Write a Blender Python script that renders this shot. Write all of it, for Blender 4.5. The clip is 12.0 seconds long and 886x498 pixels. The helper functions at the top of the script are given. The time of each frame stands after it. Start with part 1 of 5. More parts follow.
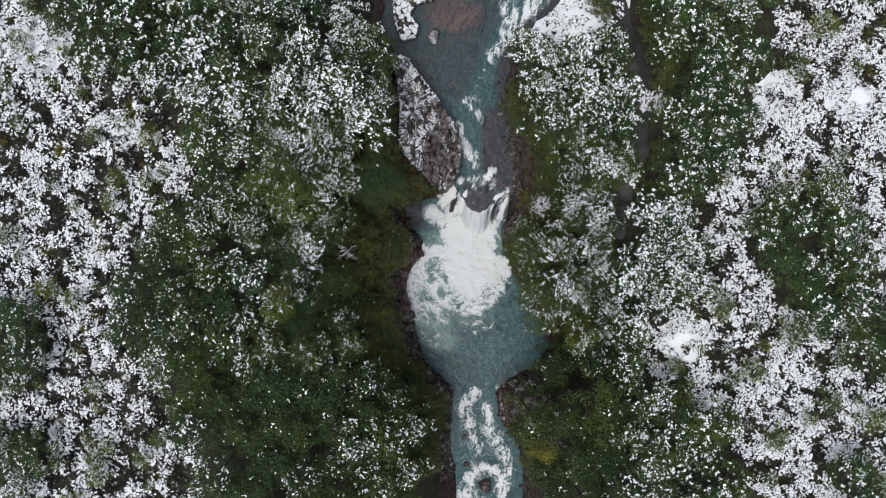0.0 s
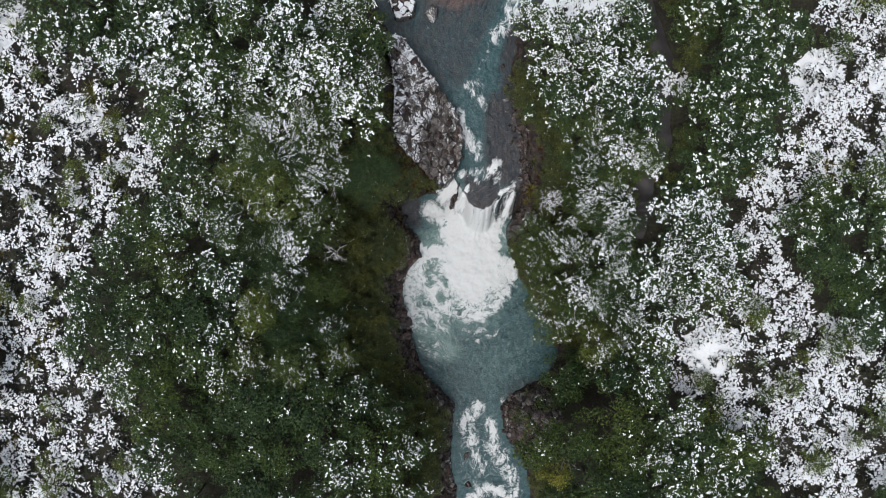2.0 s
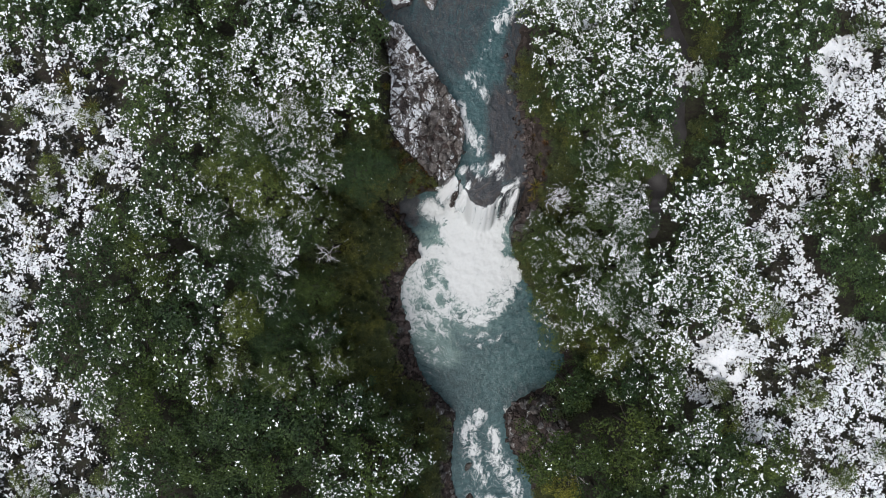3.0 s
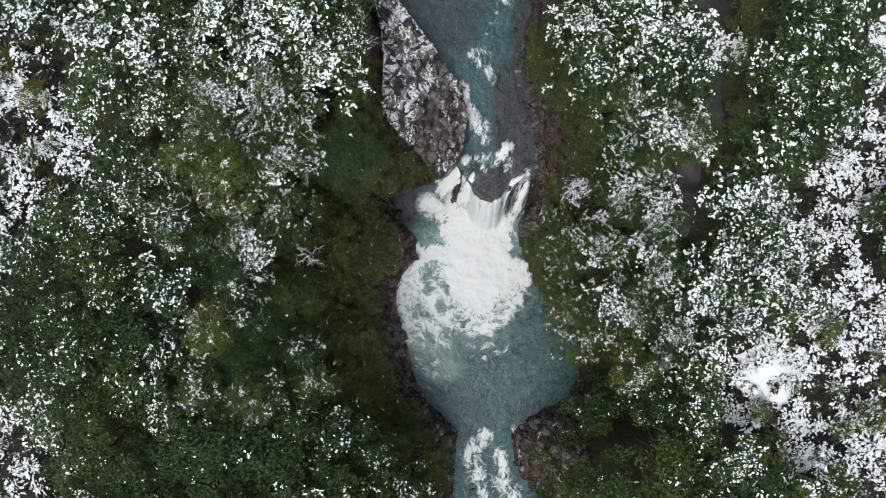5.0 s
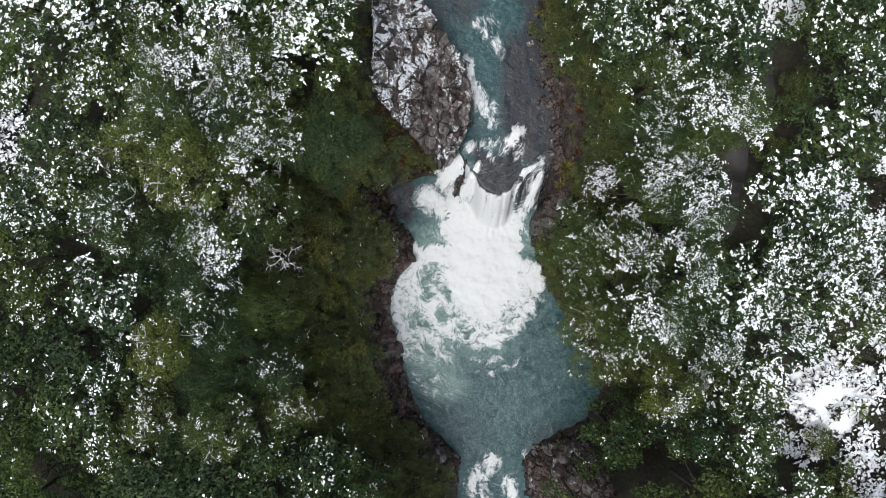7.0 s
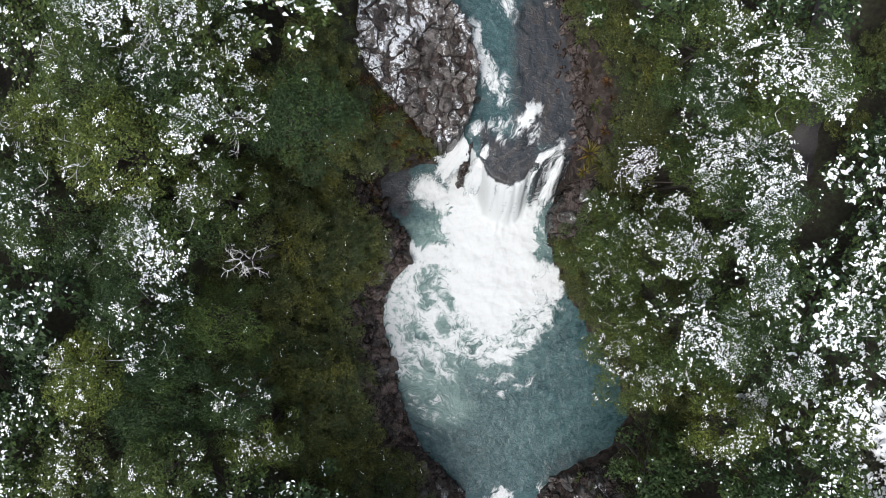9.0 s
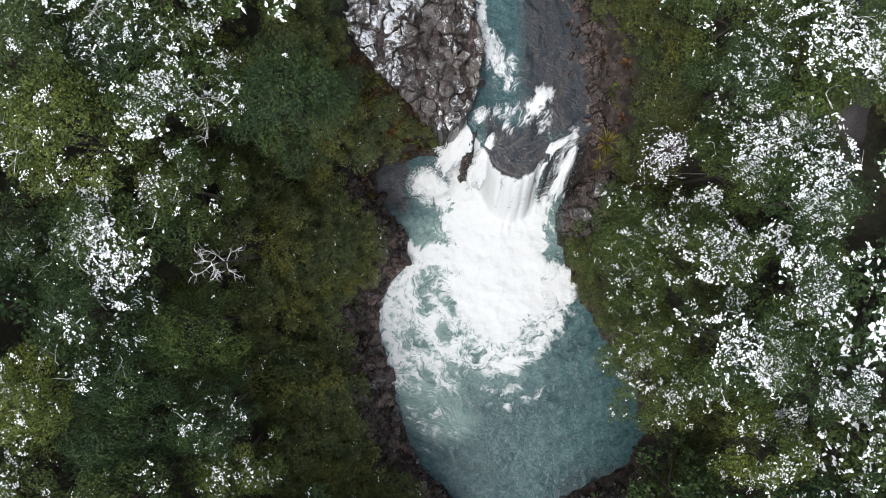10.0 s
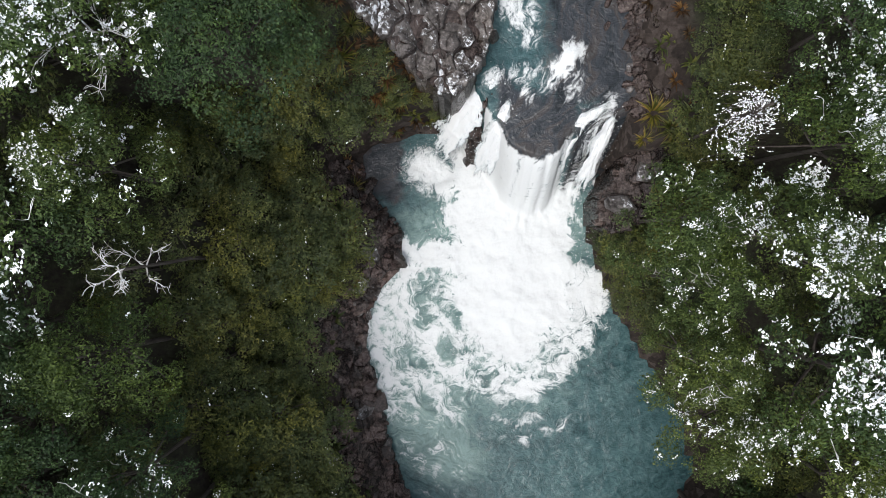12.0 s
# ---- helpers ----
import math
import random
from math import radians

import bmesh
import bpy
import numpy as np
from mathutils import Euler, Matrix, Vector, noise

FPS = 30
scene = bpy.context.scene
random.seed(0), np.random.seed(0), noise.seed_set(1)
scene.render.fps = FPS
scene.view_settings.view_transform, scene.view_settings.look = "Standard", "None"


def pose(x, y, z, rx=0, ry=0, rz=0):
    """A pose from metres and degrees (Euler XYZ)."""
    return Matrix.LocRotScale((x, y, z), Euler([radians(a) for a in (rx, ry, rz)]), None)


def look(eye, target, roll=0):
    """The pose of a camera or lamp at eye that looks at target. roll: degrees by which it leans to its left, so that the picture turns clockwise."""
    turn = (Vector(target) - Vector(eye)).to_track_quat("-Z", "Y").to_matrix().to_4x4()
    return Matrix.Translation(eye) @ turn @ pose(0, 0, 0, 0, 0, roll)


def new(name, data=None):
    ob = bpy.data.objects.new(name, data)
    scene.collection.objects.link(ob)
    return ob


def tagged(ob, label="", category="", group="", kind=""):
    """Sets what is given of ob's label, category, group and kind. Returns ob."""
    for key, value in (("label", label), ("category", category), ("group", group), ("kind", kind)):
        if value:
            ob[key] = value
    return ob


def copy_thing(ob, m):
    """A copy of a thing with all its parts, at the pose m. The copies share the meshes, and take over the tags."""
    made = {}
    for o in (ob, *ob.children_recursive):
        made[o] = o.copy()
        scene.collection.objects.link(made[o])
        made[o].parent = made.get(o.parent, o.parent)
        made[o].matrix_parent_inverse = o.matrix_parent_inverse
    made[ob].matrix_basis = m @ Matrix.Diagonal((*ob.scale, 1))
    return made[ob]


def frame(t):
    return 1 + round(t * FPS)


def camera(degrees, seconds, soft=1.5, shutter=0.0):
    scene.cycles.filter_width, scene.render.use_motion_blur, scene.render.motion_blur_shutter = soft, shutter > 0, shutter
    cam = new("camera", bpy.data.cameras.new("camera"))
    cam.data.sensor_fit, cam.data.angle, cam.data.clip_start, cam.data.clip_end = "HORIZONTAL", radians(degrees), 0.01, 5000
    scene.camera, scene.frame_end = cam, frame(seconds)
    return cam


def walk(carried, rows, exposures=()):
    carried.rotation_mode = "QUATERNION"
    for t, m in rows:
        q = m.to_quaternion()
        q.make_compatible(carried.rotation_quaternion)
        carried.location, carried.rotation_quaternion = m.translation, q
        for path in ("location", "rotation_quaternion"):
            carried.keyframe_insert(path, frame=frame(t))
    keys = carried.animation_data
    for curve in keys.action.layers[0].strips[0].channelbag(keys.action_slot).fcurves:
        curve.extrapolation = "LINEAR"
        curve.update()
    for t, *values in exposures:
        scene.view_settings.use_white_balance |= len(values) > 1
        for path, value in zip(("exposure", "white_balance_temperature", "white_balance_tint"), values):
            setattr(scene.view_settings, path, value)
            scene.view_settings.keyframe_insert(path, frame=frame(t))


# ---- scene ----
# a drone sinks over a snowy forest gorge, looking straight down at a waterfall
cam = camera(73.0, 12.0, soft=0.4)
PATH = [
    (0.0, 0.000, -0.000, 57.300, -0.278, 0.090, -0.000),
    (0.5, 0.008, 0.007, 55.960, -0.281, 0.086, -0.023),
    (1.0, 0.017, 0.017, 54.604, -0.287, 0.086, -0.046),
    (1.5, 0.028, 0.030, 53.234, -0.296, 0.091, -0.068),
    (2.0, 0.039, 0.045, 51.849, -0.307, 0.101, -0.089),
    (2.5, 0.052, 0.062, 50.452, -0.321, 0.115, -0.109),
    (3.0, 0.066, 0.080, 49.042, -0.337, 0.135, -0.129),
    (3.5, 0.080, 0.100, 47.621, -0.356, 0.159, -0.149),
    (4.0, 0.095, 0.120, 46.189, -0.378, 0.187, -0.168),
    (4.5, 0.110, 0.141, 44.746, -0.402, 0.221, -0.186),
    (5.0, 0.124, 0.162, 43.295, -0.429, 0.259, -0.203),
    (5.5, 0.139, 0.183, 41.834, -0.459, 0.302, -0.220),
    (6.0, 0.153, 0.203, 40.366, -0.491, 0.349, -0.236),
    (6.5, 0.166, 0.222, 38.890, -0.526, 0.402, -0.252),
    (7.0, 0.178, 0.240, 37.408, -0.563, 0.459, -0.267),
    (7.5, 0.189, 0.255, 35.921, -0.603, 0.520, -0.281),
    (8.0, 0.198, 0.269, 34.428, -0.645, 0.587, -0.295),
    (8.5, 0.207, 0.280, 32.931, -0.691, 0.658, -0.308),
    (9.0, 0.213, 0.288, 31.431, -0.739, 0.734, -0.320),
    (9.5, 0.217, 0.293, 29.928, -0.789, 0.815, -0.332),
    (10.0, 0.219, 0.295, 28.424, -0.842, 0.900, -0.343),
    (10.5, 0.218, 0.292, 26.918, -0.898, 0.991, -0.354),
    (11.0, 0.215, 0.285, 25.411, -0.956, 1.085, -0.364),
    (11.5, 0.209, 0.273, 23.905, -1.017, 1.185, -0.373),
    (12.0, 0.200, 0.256, 22.400, -1.080, 1.290, -0.382),
]
walk(cam, [(t, pose(x, y, z, rx, ry, rz)) for t, x, y, z, rx, ry, rz in PATH], [(0.0, 0.42), (3.0, 0.5), (5.0, 0.6), (7.0, 0.74), (9.0, 0.92), (12.0, 0.97)])

# ---- overcast daylight ----
world = bpy.data.worlds.new("world")
scene.world = world
world.use_nodes = True
wn = world.node_tree
sky = wn.nodes.new("ShaderNodeTexSky")
sky.sky_type, sky.sun_disc = "NISHITA", False
sky.sun_elevation, sky.sun_rotation = radians(66), radians(-137)
pale = wn.nodes.new("ShaderNodeHueSaturation")
pale.inputs["Saturation"].default_value = 0.35
wn.links.new(sky.outputs[0], pale.inputs["Color"])
wn.links.new(pale.outputs[0], wn.nodes["Background"].inputs[0])
wn.nodes["Background"].inputs[1].default_value = 0.14
sun = new("sun", bpy.data.lights.new("sun", "SUN"))
sun.data.energy, sun.data.angle, sun.data.color = 1.2, radians(30), (1.0, 0.97, 0.93)
sun.matrix_world = look((-14, -15, 46), (0, 0, 0))


# ---- materials ----
def material(name, rough=0.6, spec=0.4):
    mat = bpy.data.materials.new(name)
    mat.use_nodes = True
    nt = mat.node_tree
    bsdf = nt.nodes["Principled BSDF"]
    bsdf.inputs["Roughness"].default_value = rough
    bsdf.inputs["Specular IOR Level"].default_value = spec
    return mat, nt, bsdf


def tex(nt, scale, detail=4.0, rough=0.6, stretch=None, kind="object", swirl=0.0):
    co = nt.nodes.new("ShaderNodeTexCoord")
    geo = nt.nodes.new("ShaderNodeNewGeometry")
    out = co.outputs["Object"] if kind == "object" else geo.outputs["Position"]
    if kind == "flow":
        along = nt.nodes.new("ShaderNodeAttribute")
        along.attribute_name = "flow"
        out = along.outputs["Vector"]
    if stretch:
        mp = nt.nodes.new("ShaderNodeMapping")
        mp.inputs["Scale"].default_value = stretch
        nt.links.new(out, mp.inputs["Vector"])
        out = mp.outputs[0]
    n = nt.nodes.new("ShaderNodeTexNoise")
    n.inputs["Scale"].default_value, n.inputs["Detail"].default_value = scale, detail
    n.inputs["Roughness"].default_value, n.inputs["Distortion"].default_value = rough, swirl
    nt.links.new(out, n.inputs["Vector"])
    return n.outputs["Fac"]


def ramp(nt, fac, stops):
    r = nt.nodes.new("ShaderNodeValToRGB")
    while len(r.color_ramp.elements) < len(stops):
        r.color_ramp.elements.new(0.5)
    for el, (p, col) in zip(r.color_ramp.elements, stops):
        el.position, el.color = p, (*col, 1)
    nt.links.new(fac, r.inputs["Fac"])
    return r.outputs["Color"]


def math_node(nt, op, a, b=0.0, clamp=False):
    m = nt.nodes.new("ShaderNodeMath")
    m.operation, m.use_clamp = op, clamp
    for slot, v in zip(m.inputs, (a, b)):
        if isinstance(v, (int, float)):
            slot.default_value = v
        else:
            nt.links.new(v, slot)
    return m.outputs[0]


def mix(nt, fac, a, b, how="MIX"):
    m = nt.nodes.new("ShaderNodeMix")
    m.data_type, m.blend_type = "RGBA", how
    for slot, v in ((m.inputs["Factor"], fac), (m.inputs[6], a), (m.inputs[7], b)):
        if isinstance(v, (int, float)):
            slot.default_value = v
        elif isinstance(v, tuple):
            slot.default_value = (*v, 1)
        else:
            nt.links.new(v, slot)
    return m.outputs[2]


def smooth(nt, v, lo, hi):
    m = nt.nodes.new("ShaderNodeMapRange")
    m.interpolation_type = "SMOOTHSTEP"
    m.inputs[1].default_value, m.inputs[2].default_value = lo, hi
    nt.links.new(v, m.inputs[0])
    return m.outputs[0]


def bump(nt, bsdf, height, strength, dist):
    b = nt.nodes.new("ShaderNodeBump")
    b.inputs["Strength"].default_value, b.inputs["Distance"].default_value = strength, dist
    nt.links.new(height, b.inputs["Height"])
    nt.links.new(b.outputs[0], bsdf.inputs["Normal"])


def attr(nt, name):
    a = nt.nodes.new("ShaderNodeAttribute")
    a.attribute_name = name
    return a.outputs["Fac"]


def leaf_material(name, dark, mid, light, rough=0.55):
    mat, nt, bsdf = material(name, rough, 0.25)
    isl = nt.nodes.new("ShaderNodeNewGeometry").outputs["Random Per Island"]
    rnd = nt.nodes.new("ShaderNodeObjectInfo").outputs["Random"]
    col = ramp(nt, isl, [(0.0, dark), (0.55, mid), (1.0, light)])
    tint = ramp(nt, rnd, [(0.0, (0.72, 0.8, 0.85)), (0.5, (1.0, 1.0, 1.0)), (0.85, (1.15, 1.1, 0.85)), (1.0, (1.25, 1.08, 0.8))])
    col = mix(nt, 1.0, col, tint, "MULTIPLY")
    patch = ramp(nt, tex(nt, 0.7, 3, kind="world"), [(0.3, (0.66, 0.74, 0.78)), (0.5, (1.0, 1.0, 1.0)), (0.7, (1.35, 1.27, 0.95))])
    col = mix(nt, 1.0, col, patch, "MULTIPLY")
    spray = ramp(nt, tex(nt, 3.0, 3, kind="world"), [(0.32, (0.7, 0.74, 0.74)), (0.68, (1.32, 1.28, 1.14))])
    col = mix(nt, 1.0, col, spray, "MULTIPLY")
    nt.links.new(col, bsdf.inputs["Base Color"])
    glow = nt.nodes.new("ShaderNodeBsdfTranslucent")
    nt.links.new(col, glow.inputs["Color"])
    both = nt.nodes.new("ShaderNodeMixShader")
    both.inputs[0].default_value = 0.35
    nt.links.new(bsdf.outputs[0], both.inputs[1])
    nt.links.new(glow.outputs[0], both.inputs[2])
    nt.links.new(both.outputs[0], nt.nodes["Material Output"].inputs["Surface"])
    return mat


LEAF = leaf_material("beech_leaf", (0.028, 0.048, 0.021), (0.049, 0.083, 0.031), (0.092, 0.142, 0.053))
OLIVE = leaf_material("olive_leaf", (0.052, 0.078, 0.024), (0.095, 0.13, 0.038), (0.175, 0.212, 0.07))
FERN = leaf_material("fern_leaf", (0.043, 0.056, 0.023), (0.078, 0.098, 0.037), (0.14, 0.152, 0.057))
YELLOW = leaf_material("yellow_leaf", (0.16, 0.16, 0.03), (0.34, 0.33, 0.065), (0.5, 0.46, 0.12))
FLAX = leaf_material("flax_blade", (0.05, 0.06, 0.015), (0.13, 0.14, 0.035), (0.26, 0.19, 0.07), 0.45)
RUST = leaf_material("withered_fern", (0.035, 0.018, 0.01), (0.085, 0.045, 0.024), (0.16, 0.1, 0.05), 0.7)
HEATH = leaf_material("heath_twig", (0.012, 0.013, 0.015), (0.024, 0.026, 0.028), (0.055, 0.062, 0.045), 0.7)

SNOW, nt, bsdf = material("snow", 0.6, 0.3)
g = tex(nt, 7, 5)
nt.links.new(ramp(nt, g, [(0.25, (0.8, 0.83, 0.87)), (0.6, (0.93, 0.94, 0.95))]), bsdf.inputs["Base Color"])
bump(nt, bsdf, g, 0.5, 0.05)

BARK, nt, bsdf = material("bark", 0.85, 0.2)
g = tex(nt, 6, 5, stretch=(1, 1, 0.25))
nt.links.new(ramp(nt, g, [(0.3, (0.03, 0.025, 0.021)), (0.55, (0.075, 0.063, 0.054)), (0.8, (0.1, 0.093, 0.085))]), bsdf.inputs["Base Color"])
bump(nt, bsdf, g, 0.6, 0.03)

DEADWOOD, nt, bsdf = material("bleached_wood", 0.75, 0.2)
g = tex(nt, 5, 4)
nt.links.new(ramp(nt, g, [(0.3, (0.26, 0.235, 0.21)), (0.48, (0.46, 0.44, 0.42)), (0.66, (0.8, 0.81, 0.82))]), bsdf.inputs["Base Color"])
bump(nt, bsdf, g, 0.4, 0.02)


def rock_material(name, dark, mid, light, rough, snow=0.0):
    mat, nt, bsdf = material(name, rough, 0.5)
    rnd = nt.nodes.new("ShaderNodeObjectInfo").outputs["Random"]
    a, b = tex(nt, 1.1, 6, 0.65, kind="world"), tex(nt, 9, 6, 0.7, kind="world")
    col = ramp(nt, mix(nt, 0.55, a, b), [(0.38, dark), (0.5, mid), (0.64, light)])
    col = mix(nt, 1.0, col, ramp(nt, rnd, [(0.0, (0.84, 0.83, 0.84)), (0.5, (1, 1, 1)), (1.0, (1.12, 1.09, 1.06))]), "MULTIPLY")
    vein = math_node(nt, "ABSOLUTE", math_node(nt, "SUBTRACT", tex(nt, 0.8, 7, 0.62, (1.5, 0.8, 1.0), kind="world", swirl=0.9), 0.5))
    split = smooth(nt, math_node(nt, "ADD", vein, math_node(nt, "MULTIPLY", smooth(nt, a, 0.5, 0.62), 0.04)), 0.0, 0.03)
    col = mix(nt, split, (0.018, 0.012, 0.01), col)
    moss = smooth(nt, tex(nt, 0.7, 4, 0.7, kind="world"), 0.58, 0.72)
    col = mix(nt, math_node(nt, "MULTIPLY", moss, 0.55), col, (0.045, 0.034, 0.015))
    if snow:
        geo = nt.nodes.new("ShaderNodeNewGeometry")
        sep = nt.nodes.new("ShaderNodeSeparateXYZ")
        nt.links.new(geo.outputs["Normal"], sep.inputs[0])
        up = smooth(nt, sep.outputs["Z"], 0.3, 0.8)
        fleck = smooth(nt, math_node(nt, "ADD", math_node(nt, "MULTIPLY", attr(nt, "snow"), 0.1), mix(nt, 0.55, tex(nt, 0.9, 6, 0.72, (1.5, 0.8, 1.0), kind="world", swirl=0.7), tex(nt, 6.0, 6, 0.8, kind="world"))), 0.565 - 0.065 * snow, 0.6 - 0.065 * snow)
        f = math_node(nt, "MULTIPLY", up, fleck)
        col = mix(nt, f, col, (0.82, 0.84, 0.87))
        nt.links.new(math_node(nt, "ADD", math_node(nt, "MULTIPLY", f, 0.4), rough), bsdf.inputs["Roughness"])
    nt.links.new(col, bsdf.inputs["Base Color"])
    bump(nt, bsdf, mix(nt, 0.45, mix(nt, 0.4, b, split), tex(nt, 3.5, 6, 0.75, (1.0, 0.45, 1.0), kind="world")), 1.0, 0.14)
    return mat


ROCK = rock_material("grey_rock", (0.02, 0.016, 0.014), (0.1, 0.088, 0.081), (0.31, 0.285, 0.272), 0.36, 0.45)
SNOWROCK = rock_material("snowy_rock", (0.02, 0.016, 0.014), (0.085, 0.073, 0.066), (0.29, 0.26, 0.245), 0.42, 1.0)
WETROCK = rock_material("wet_brown_rock", (0.013, 0.009, 0.008), (0.046, 0.033, 0.029), (0.14, 0.106, 0.095), 0.22)

SNOWBAR = rock_material("snow_buried_rock", (0.03, 0.025, 0.024), (0.14, 0.125, 0.12), (0.34, 0.31, 0.3), 0.45, 2.6)
SHOREROCK = rock_material("reddish_brown_rock", (0.026, 0.016, 0.014), (0.09, 0.06, 0.052), (0.22, 0.17, 0.152), 0.24)

# ground: leaf litter, bare soil and snow
GROUND, nt, bsdf = material("forest_ground", 0.9, 0.2)
n1, n2, n3 = tex(nt, 0.8, 6, 0.65), tex(nt, 5, 6, 0.7), tex(nt, 2.2, 6, 0.75)
soil = ramp(nt, mix(nt, 0.6, n1, n2), [(0.3, (0.011, 0.009, 0.008)), (0.46, (0.027, 0.022, 0.018)), (0.56, (0.034, 0.037, 0.021)), (0.75, (0.07, 0.062, 0.053))])
stones = nt.nodes.new("ShaderNodeTexVoronoi")
stones.inputs["Scale"].default_value = 3.2
stones.inputs["Randomness"].default_value = 1.0
nt.links.new(nt.nodes.new("ShaderNodeTexCoord").outputs["Object"], stones.inputs["Vector"])
stone = ramp(nt, mix(nt, 0.65, stones.outputs["Color"], n2), [(0.25, (0.01, 0.008, 0.007)), (0.5, (0.034, 0.026, 0.022)), (0.72, (0.085, 0.068, 0.06))])
soil = mix(nt, smooth(nt, math_node(nt, "ADD", attr(nt, "stony"), math_node(nt, "SUBTRACT", n1, 0.5)), 0.3, 0.7), soil, stone)
cover = math_node(nt, "ADD", attr(nt, "snow"), math_node(nt, "MULTIPLY", math_node(nt, "SUBTRACT", n3, 0.5), 2.2))
cover = smooth(nt, cover, 0.48, 0.6)
nt.links.new(mix(nt, cover, soil, ramp(nt, n2, [(0.3, (0.8, 0.82, 0.86)), (0.6, (0.92, 0.93, 0.94))])), bsdf.inputs["Base Color"])
bump(nt, bsdf, mix(nt, 0.5, n2, cover), 0.8, 0.1)

GRAVEL, nt, bsdf = material("wet_gravel", 0.5, 0.4)
g = tex(nt, 12, 6, 0.8)
nt.links.new(ramp(nt, g, [(0.3, (0.014, 0.012, 0.012)), (0.55, (0.032, 0.028, 0.028)), (0.8, (0.075, 0.068, 0.068))]), bsdf.inputs["Base Color"])
bump(nt, bsdf, g, 0.6, 0.03)

# water: clear teal to milky, with foam where the river breaks
WATER, nt, bsdf = material("river_water", 0.12, 0.5)
bsdf.inputs["IOR"].default_value = 1.33
f0, air, bar = attr(nt, "foam"), attr(nt, "air"), attr(nt, "bar")


def centred(nt, v, gain):
    return math_node(nt, "MULTIPLY", math_node(nt, "SUBTRACT", v, 0.5), gain)


def ridges(nt, v, gain):
    """Thin bright veins where the noise crosses its middle."""
    m = math_node(nt, "ABSOLUTE", math_node(nt, "SUBTRACT", v, 0.5))
    return math_node(nt, "SUBTRACT", 0.42, math_node(nt, "MULTIPLY", m, gain))


w1, w2 = tex(nt, 0.9, 6, 0.62, kind="flow", swirl=1.2), tex(nt, 3.2, 6, 0.7, kind="flow", swirl=0.8)
web = ridges(nt, tex(nt, 1.1, 6, 0.6, kind="flow", swirl=1.6), 5.5)
fine = ridges(nt, tex(nt, 3.6, 5, 0.65, swirl=1.4), 6.0)
nn = math_node(nt, "ADD", centred(nt, w1, 1.5), centred(nt, w2, 1.15))
nn = math_node(nt, "ADD", nn, math_node(nt, "MULTIPLY", web, 0.6))
nn = math_node(nt, "ADD", nn, math_node(nt, "MULTIPLY", fine, 0.28))
foam = smooth(nt, math_node(nt, "ADD", f0, nn), 0.3, 1.0)
foam = math_node(nt, "MULTIPLY", foam, smooth(nt, f0, 0.03, 0.3))
# the ripples' bright and dark reflections are put into the teal colour itself
deep_ripples = ramp(nt, mix(nt, 0.6, w1, tex(nt, 1.7, 6, 0.62, (1.0, 1.15, 1.0), swirl=2.0)), [(0.36, (0.018, 0.044, 0.05)), (0.46, (0.034, 0.076, 0.082)), (0.55, (0.052, 0.106, 0.111)), (0.68, (0.1, 0.165, 0.168))])
milk = math_node(nt, "ADD", air, math_node(nt, "MULTIPLY", math_node(nt, "MULTIPLY", nn, air), 0.8))
col = mix(nt, smooth(nt, milk, 0.1, 1.1), deep_ripples, (0.22, 0.325, 0.3))
col = mix(nt, smooth(nt, math_node(nt, "ADD", bar, math_node(nt, "MULTIPLY", nn, 0.3)), 0.2, 0.9), col, (0.2, 0.125, 0.105))
bed = ramp(nt, tex(nt, 1.2, 4, 0.6, (1.4, 0.7, 1.0), kind="flow", swirl=0.8), [(0.3, (0.013, 0.016, 0.019)), (0.5, (0.04, 0.045, 0.052)), (0.62, (0.052, 0.046, 0.044)), (0.75, (0.11, 0.116, 0.124))])
col = mix(nt, smooth(nt, math_node(nt, "ADD", attr(nt, "shallow"), math_node(nt, "MULTIPLY", nn, 0.4)), 0.15, 0.95), col, bed)
nt.links.new(mix(nt, foam, col, (0.72, 0.735, 0.735)), bsdf.inputs["Base Color"])
nt.links.new(math_node(nt, "ADD", math_node(nt, "MULTIPLY", foam, 0.55), 0.18), bsdf.inputs["Roughness"])
ripple = mix(nt, 0.5, tex(nt, 2.6, 5, 0.6, (0.9, 1.1, 1.0), swirl=2.0), tex(nt, 1.1, 4, 0.6, swirl=1.8))
bump(nt, bsdf, mix(nt, math_node(nt, "MULTIPLY", foam, 0.75), ripple, tex(nt, 3.0, 5, 0.65)), 0.42, 0.2)

# falling water: white threads, torn open at the edges
FALL, nt, bsdf = material("falling_water", 0.5, 0.35)
thread = math_node(nt, "ADD", centred(nt, tex(nt, 1.2, 6, 0.7, kind="flow"), 1.9), centred(nt, tex(nt, 6, 6, 0.75, swirl=0.8), 1.7))
sheet = math_node(nt, "ADD", attr(nt, "foam"), thread)
nt.links.new(ramp(nt, sheet, [(0.25, (0.3, 0.36, 0.37)), (0.55, (0.62, 0.66, 0.665)), (0.95, (0.83, 0.84, 0.84))]), bsdf.inputs["Base Color"])
bump(nt, bsdf, thread, 0.5, 0.08)
clear = nt.nodes.new("ShaderNodeBsdfTransparent")
torn = nt.nodes.new("ShaderNodeMixShader")
nt.links.new(smooth(nt, sheet, 0.25, 0.62), torn.inputs[0])
nt.links.new(clear.outputs[0], torn.inputs[1])
nt.links.new(bsdf.outputs[0], torn.inputs[2])
nt.links.new(torn.outputs[0], nt.nodes["Material Output"].inputs["Surface"])

